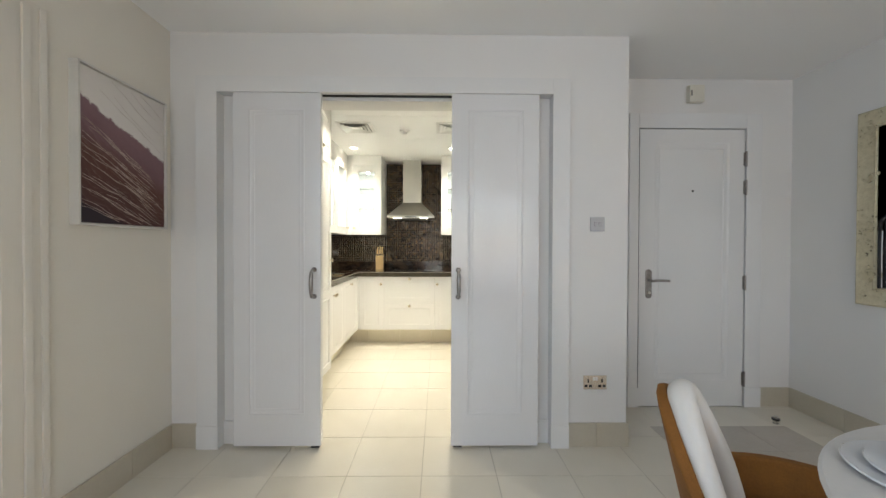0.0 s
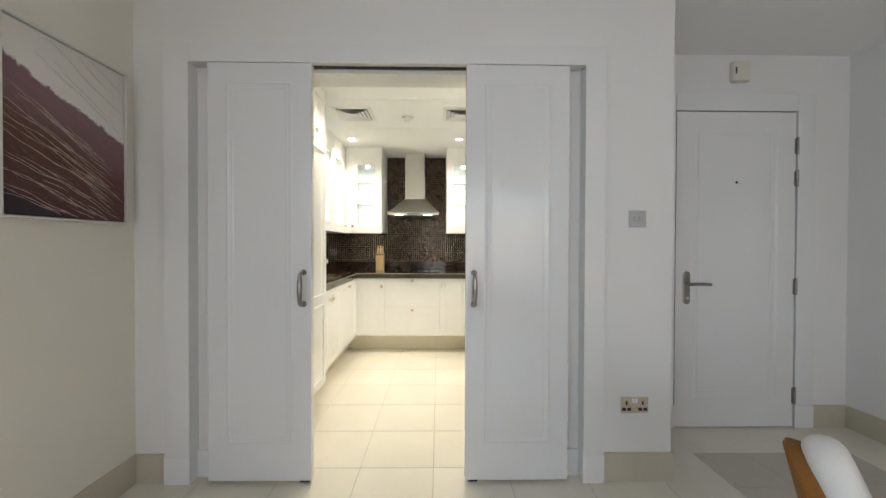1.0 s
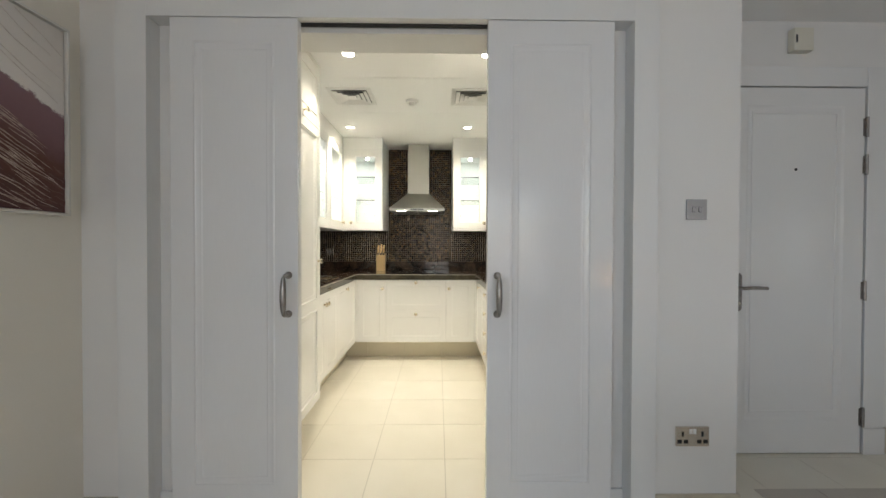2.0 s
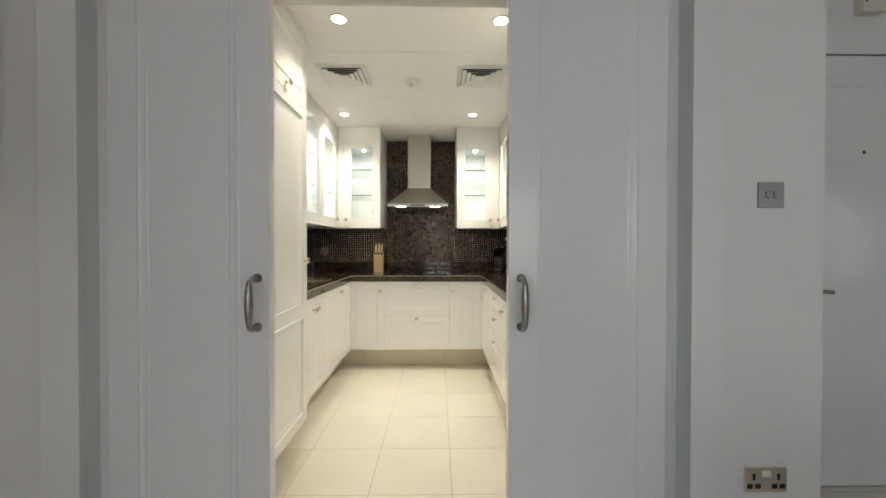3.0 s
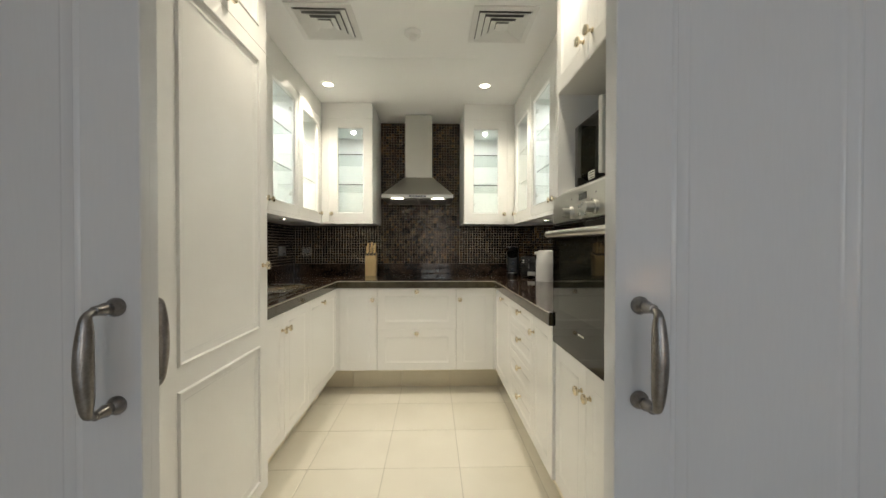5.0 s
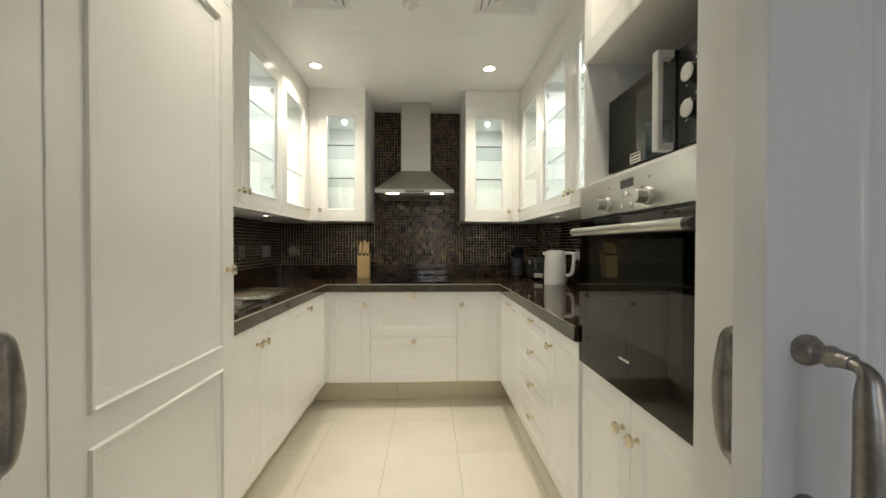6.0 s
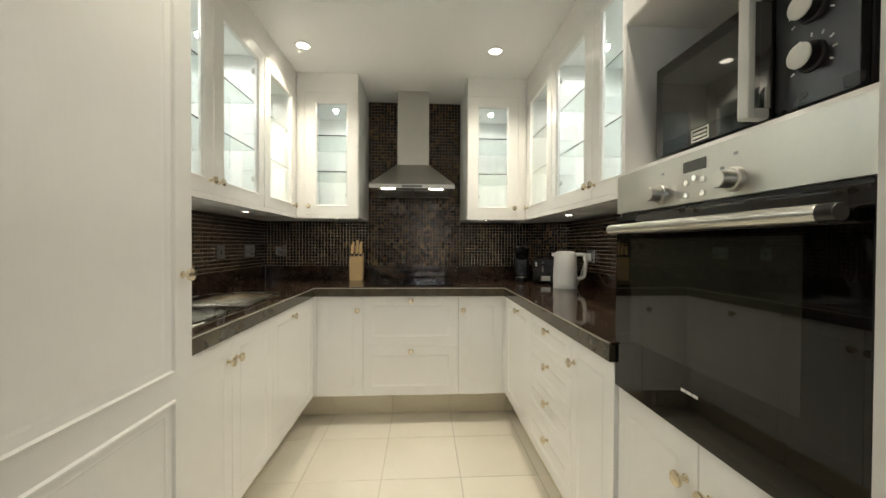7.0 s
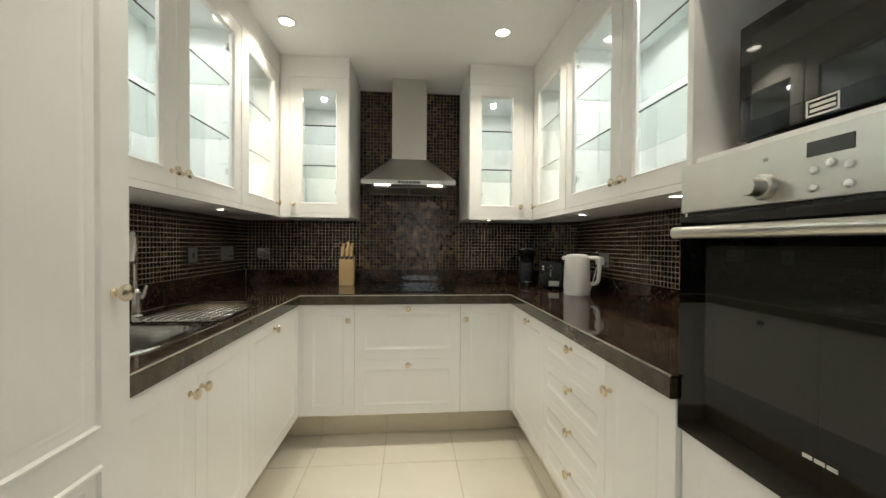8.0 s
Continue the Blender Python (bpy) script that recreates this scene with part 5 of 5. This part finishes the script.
part("rubber_ring", lathe(bmesh.new(), [(0.010, 0.022), (0.023, 0.024), (0.024, 0.036), (0.010, 0.038)], seg=20, loop=True), M_BLACK, stop)


def dining_chair():
    """Tub chair: mustard velvet shell outside, pale padding inside."""
    c = thing("dining_chair", pose(1.421, -1.496, 0, 0, 0, -42), "mustard velvet dining chair with a white padded back", "chair")

    def shell(r0, r1, z0, top, half, lean, name, mt, label):
        bm = bmesh.new()
        nA, nZ = 28, 12
        loops = []
        for j in range(nZ + 1):
            row = []
            s = j / nZ
            for i in range(nA + 1):
                a = -half + 2 * half * i / nA
                edge = max(0.0, math.cos(min(abs(a) * 2.2, math.pi / 2))) ** 0.8
                z = z0 + (top - z0) * s * (0.42 + 0.58 * edge)
                out = lean * (z - z0)
                row.append((a, z, out))
            loops.append(row)
        vi, vo = [], []
        for row in loops:
            vi.append([bm.verts.new((-(r0 + o) * math.cos(a), (r0 + o * 0.4) * math.sin(a) * 1.05, z)) for a, z, o in row])
            vo.append([bm.verts.new((-(r1 + o) * math.cos(a), (r1 + o * 0.4) * math.sin(a) * 1.05, z)) for a, z, o in row])
        for j in range(nZ):
            for i in range(nA):
                bm.faces.new((vi[j][i], vi[j][i + 1], vi[j + 1][i + 1], vi[j + 1][i]))
                bm.faces.new((vo[j][i], vo[j + 1][i], vo[j + 1][i + 1], vo[j][i + 1]))
        for i in range(nA):
            bm.faces.new((vi[nZ][i], vi[nZ][i + 1], vo[nZ][i + 1], vo[nZ][i]))
            bm.faces.new((vi[0][i], vo[0][i], vo[0][i + 1], vi[0][i + 1]))
        for j in range(nZ):
            bm.faces.new((vi[j][0], vi[j + 1][0], vo[j + 1][0], vo[j][0]))
            bm.faces.new((vi[j][nA], vo[j][nA], vo[j + 1][nA], vi[j + 1][nA]))
        ob = part(name, bm, mt, c, label)
        bv = ob.modifiers.new("soft", "BEVEL")
        bv.width, bv.segments, bv.limit_method, bv.angle_limit = 0.012, 3, "ANGLE", radians(50)
        return ob

    shell(0.240, 0.272, 0.40, 0.815, 1.75, 0.23, "back_shell", M_VELVET, "mustard velvet outer shell")
    roll = []
    for a, z in ((-0.56, 0.47), (-0.50, 0.58), (-0.37, 0.68), (-0.23, 0.755), (-0.09, 0.798), (0.09, 0.798), (0.23, 0.755), (0.37, 0.68), (0.50, 0.58), (0.56, 0.47)):
        o = 0.23 * (z - 0.40)
        roll.append((-(0.210 + o) * math.cos(a), (0.215 + o * 0.4) * math.sin(a) * 1.05, z))
    part("back_pad", tube(bmesh.new(), arc(roll, 6), 0.037, 18), M_BOUCLE, c, "white padded roll round the inner back")
    bm = lathe(bmesh.new(), [(0, 0.38), (0.20, 0.38), (0.235, 0.395), (0.245, 0.43), (0.23, 0.465), (0.19, 0.478), (0, 0.48)], seg=36)
    part("seat", bm, M_VELVET, c, "mustard velvet seat")
    for x, y in ((0.15, 0.15), (0.15, -0.15), (-0.15, 0.15), (-0.15, -0.15)):
        part("leg", tube(bmesh.new(), [(x, y, 0.39), (x * 1.25, y * 1.25, 0.0)], [0.016, 0.010], 12), M_BLACK, c)


dining_chair()

TX, TY, TZ = 1.79, -2.03, 0.75
table = thing("round_table", pose(TX, TY, 0), "round white dining table with a pedestal", "dining table")
part("tabletop", lathe(bmesh.new(), [(0, TZ - 0.035), (0.61, TZ - 0.035), (0.655, TZ - 0.02), (0.665, TZ - 0.006), (0.658, TZ), (0, TZ)], seg=72), M_TABLE, table)
part("pedestal", lathe(bmesh.new(), [(0, 0.02), (0.09, 0.02), (0.06, 0.10), (0.05, 0.4), (0.07, 0.68), (0.12, TZ - 0.036), (0, TZ - 0.036)], seg=32), M_TABLE, table)
part("foot", lathe(bmesh.new(), [(0, 0), (0.27, 0), (0.27, 0.012), (0.24, 0.022), (0, 0.026)], seg=48), M_TABLE, table)


def plate(x, y, z, r, rise):
    return solid("dinner_plate" if r > 0.12 else "bowl", lathe(bmesh.new(), [(0, 0), (r * 0.6, 0), (r * 0.66, 0.003), (r, rise), (r - 0.002, rise + 0.003), (r * 0.66, 0.008), (r * 0.5, 0.005), (0, 0.005)], seg=48), M_CHINA,
                 "round white china plate on the table" if r > 0.12 else "small white china bowl on the plates", "plate" if r > 0.12 else "bowl", group="place setting", m=pose(x, y, z))


plate(1.515, -1.635, TZ + 0.0005, 0.155, 0.010)
plate(1.515, -1.642, TZ + 0.011, 0.125, 0.010)
plate(1.515, -1.648, TZ + 0.022, 0.090, 0.032)
fork = thing("fork", pose(1.542, -1.54, TZ + 0.0005, 0, 0, 60), "steel fork lying beside the plates", "fork")
part("shank", tube(bmesh.new(), [(0, -0.10, 0.004), (0, 0.0, 0.003), (0, 0.05, 0.006)], [0.005, 0.003, 0.004], 8), M_CHROME, fork)
part("tines", boxes((-0.011, 0.011, 0.048, 0.10, 0.004, 0.0065), bev=0.001), M_CHROME, fork)

# unseen lamp of guessed form, set along its glint in the glossy doors
M_SHADE = glow("lit_lamp_shade", (1.0, 0.56, 0.24), 3.5)
lamp = thing("floor_lamp", pose(2.93, -4.1, 0), "low floor lamp with a warm glowing drum shade", "floor lamp")
part("base", lathe(bmesh.new(), [(0, 0), (0.13, 0), (0.13, 0.012), (0.12, 0.018), (0.012, 0.024), (0, 0.024)], seg=32), M_PEWTER, lamp)
part("pole", tube(bmesh.new(), [(0, 0, 0.02), (0, 0, 0.70)], 0.009, 12), M_PEWTER, lamp)
part("shade", lathe(bmesh.new(), [(0.075, 0.66), (0.055, 0.80), (0.053, 0.80), (0.073, 0.66)], seg=32, loop=True), M_SHADE, lamp, "warm glowing fabric shade")

# ---------------------------------------------------------------- mosaic, last
P, CHIP, LIFT = 0.0255, 0.0222, 0.0016


def chip_geometry():
    a, b = CHIP / 2, CHIP / 2 - 0.0012
    v = [(-a, 0, -a), (a, 0, -a), (a, 0, a), (-a, 0, a), (-a, -LIFT * 0.6, -a), (a, -LIFT * 0.6, -a), (a, -LIFT * 0.6, a), (-a, -LIFT * 0.6, a), (-b, -LIFT, -b), (b, -LIFT, -b), (b, -LIFT, b), (-b, -LIFT, b)]
    f = []
    for s in (0, 4):
        f += [(s + i, s + (i + 1) % 4, s + 4 + (i + 1) % 4, s + 4 + i) for i in range(4)]
    return v, f + [(8, 9, 10, 11)]


CV, CF = chip_geometry()


def chip_mesh(material):
    me = bpy.data.meshes.new("chip")
    me.from_pydata(CV, [], CF)
    me.materials.append(material)
    return me


CHIP_MESH, GOLD_MESH = chip_mesh(M_CHIP), chip_mesh(M_GOLDCHIP)


def mosaic(name, m, areas, near=None, limit=0, gold=False):
    """Chips facing -y over (u0, u1, z0, z1) areas; those for which near(u, z) holds are pieces of their own."""
    w = thing(name, m, "gold and copper glass mosaic panel with dark grout" if gold else "dark brown glass mosaic splashback with pale grout", "mosaic splashback", kind="structure")
    rng = random.Random(5)
    part("grout_bed", boxes(*[(u0, u1, -0.005, -0.001, z0, z1) for u0, u1, z0, z1 in areas]), M_DARKGROUT if gold else M_MGROUT, w)
    verts, faces, made = [], [], 0
    for u0, u1, z0, z1 in areas:
        nu, nz = round((u1 - u0) / P), round((z1 - z0) / P)
        for j in range(nz):
            for i in range(nu):
                u, z = u0 + (i + 0.5) * (u1 - u0) / nu, z0 + (j + 0.5) * (z1 - z0) / nz
                tilt = pose(u, -0.005, z, rng.uniform(-1.6, 1.6), rng.uniform(-0.8, 0.8), rng.uniform(-1.6, 1.6))
                if near and near(u, z) and made < limit:
                    c = new("mosaic_chip", GOLD_MESH if gold else CHIP_MESH)
                    c.parent = w
                    c.matrix_basis = tilt
                    made += 1
                else:
                    s = len(verts)
                    verts += [tuple(tilt @ Vector(v)) for v in CV]
                    faces += [tuple(s + k for k in f) for f in CF]
    me = bpy.data.meshes.new("mosaic_field")
    me.from_pydata(verts, [], faces)
    me.materials.append(M_GOLDMOSAIC if gold else M_MOSAIC)
    ob = new("mosaic_field", me)
    ob.parent = w
    tagged(ob, "field of small glass mosaic chips", kind="stuff")
    return w


ZT = UZ0 - 0.002
mosaic("splashback_north", pose(0, K_BACK, 0), [(-1.102, -0.251, 1.0, ZT), (0.520, 1.112, 1.0, ZT)], lambda u, z: -0.6 < u < 0.75, 300)
mosaic("splashback_hob", pose(0, K_BACK, 0), [(-0.250, 0.519, 1.0, ZT), (-0.250, 0.519, ZT, KCEIL - 0.002)], lambda u, z: -0.1 < u < 0.35 and z < 1.37, 300, True)
mosaic("splashback_west", pose(K_L, 0.80, 0, 0, 0, 90), [(0.0, 2.0795, 1.0, ZT)], lambda u, z: u < 0.75, 300)
mosaic("splashback_east", pose(K_R, 2.598, 0, 0, 0, -90), [(0.0, 1.808, 1.0, ZT)], lambda u, z: u > 1.05, 300)
mosaic("splashback_corner", pose(1.114, K_BACK, 0, 0, 0, math.degrees(math.atan2(-0.285, 0.246))), [(0.001, 0.3755, 1.0, ZT)], gold=True)

# ---------------------------------------------------------------- floor tiles, last
T, G = 0.4, 0.0014


def tile_mesh(name, w, material):
    bm = boxes((G, w - G, G, w - G, -0.008, 0.0), bev=0.0012)
    me = bpy.data.meshes.new(name)
    bm.to_mesh(me)
    bm.free()
    me.materials.append(material)
    return me


TILE = tile_mesh("floor_tile", T, M_TILE)
floor_ob = bpy.data.objects["floor"]
for i in range(-3, 9):
    for j in range(-15, 7):
        if j >= 0 and (j > 5 or i > 2 or i < -2) and not (j <= 1 and i >= 4):
            continue
        if i > 7 or (i == -3 and j >= 0):
            continue
        c = new("floor_tile", TILE)
        c.parent = floor_ob
        c.matrix_basis = pose(i * T, j * T, 0)
INLAY = tile_mesh("inlay_tile", 0.31, M_INLAY)
inlay = thing("floor_inlay", pose(1.925, 0.13, 0.0005), "brown-grey stone tile panel set in the entrance floor", "floor inlay", kind="structure")
for i in range(3):
    for j in range(5):
        c = new("inlay_tile", INLAY)
        c.parent = inlay
        c.matrix_basis = pose(i * 0.31, -(j + 1) * 0.31, 0.002)
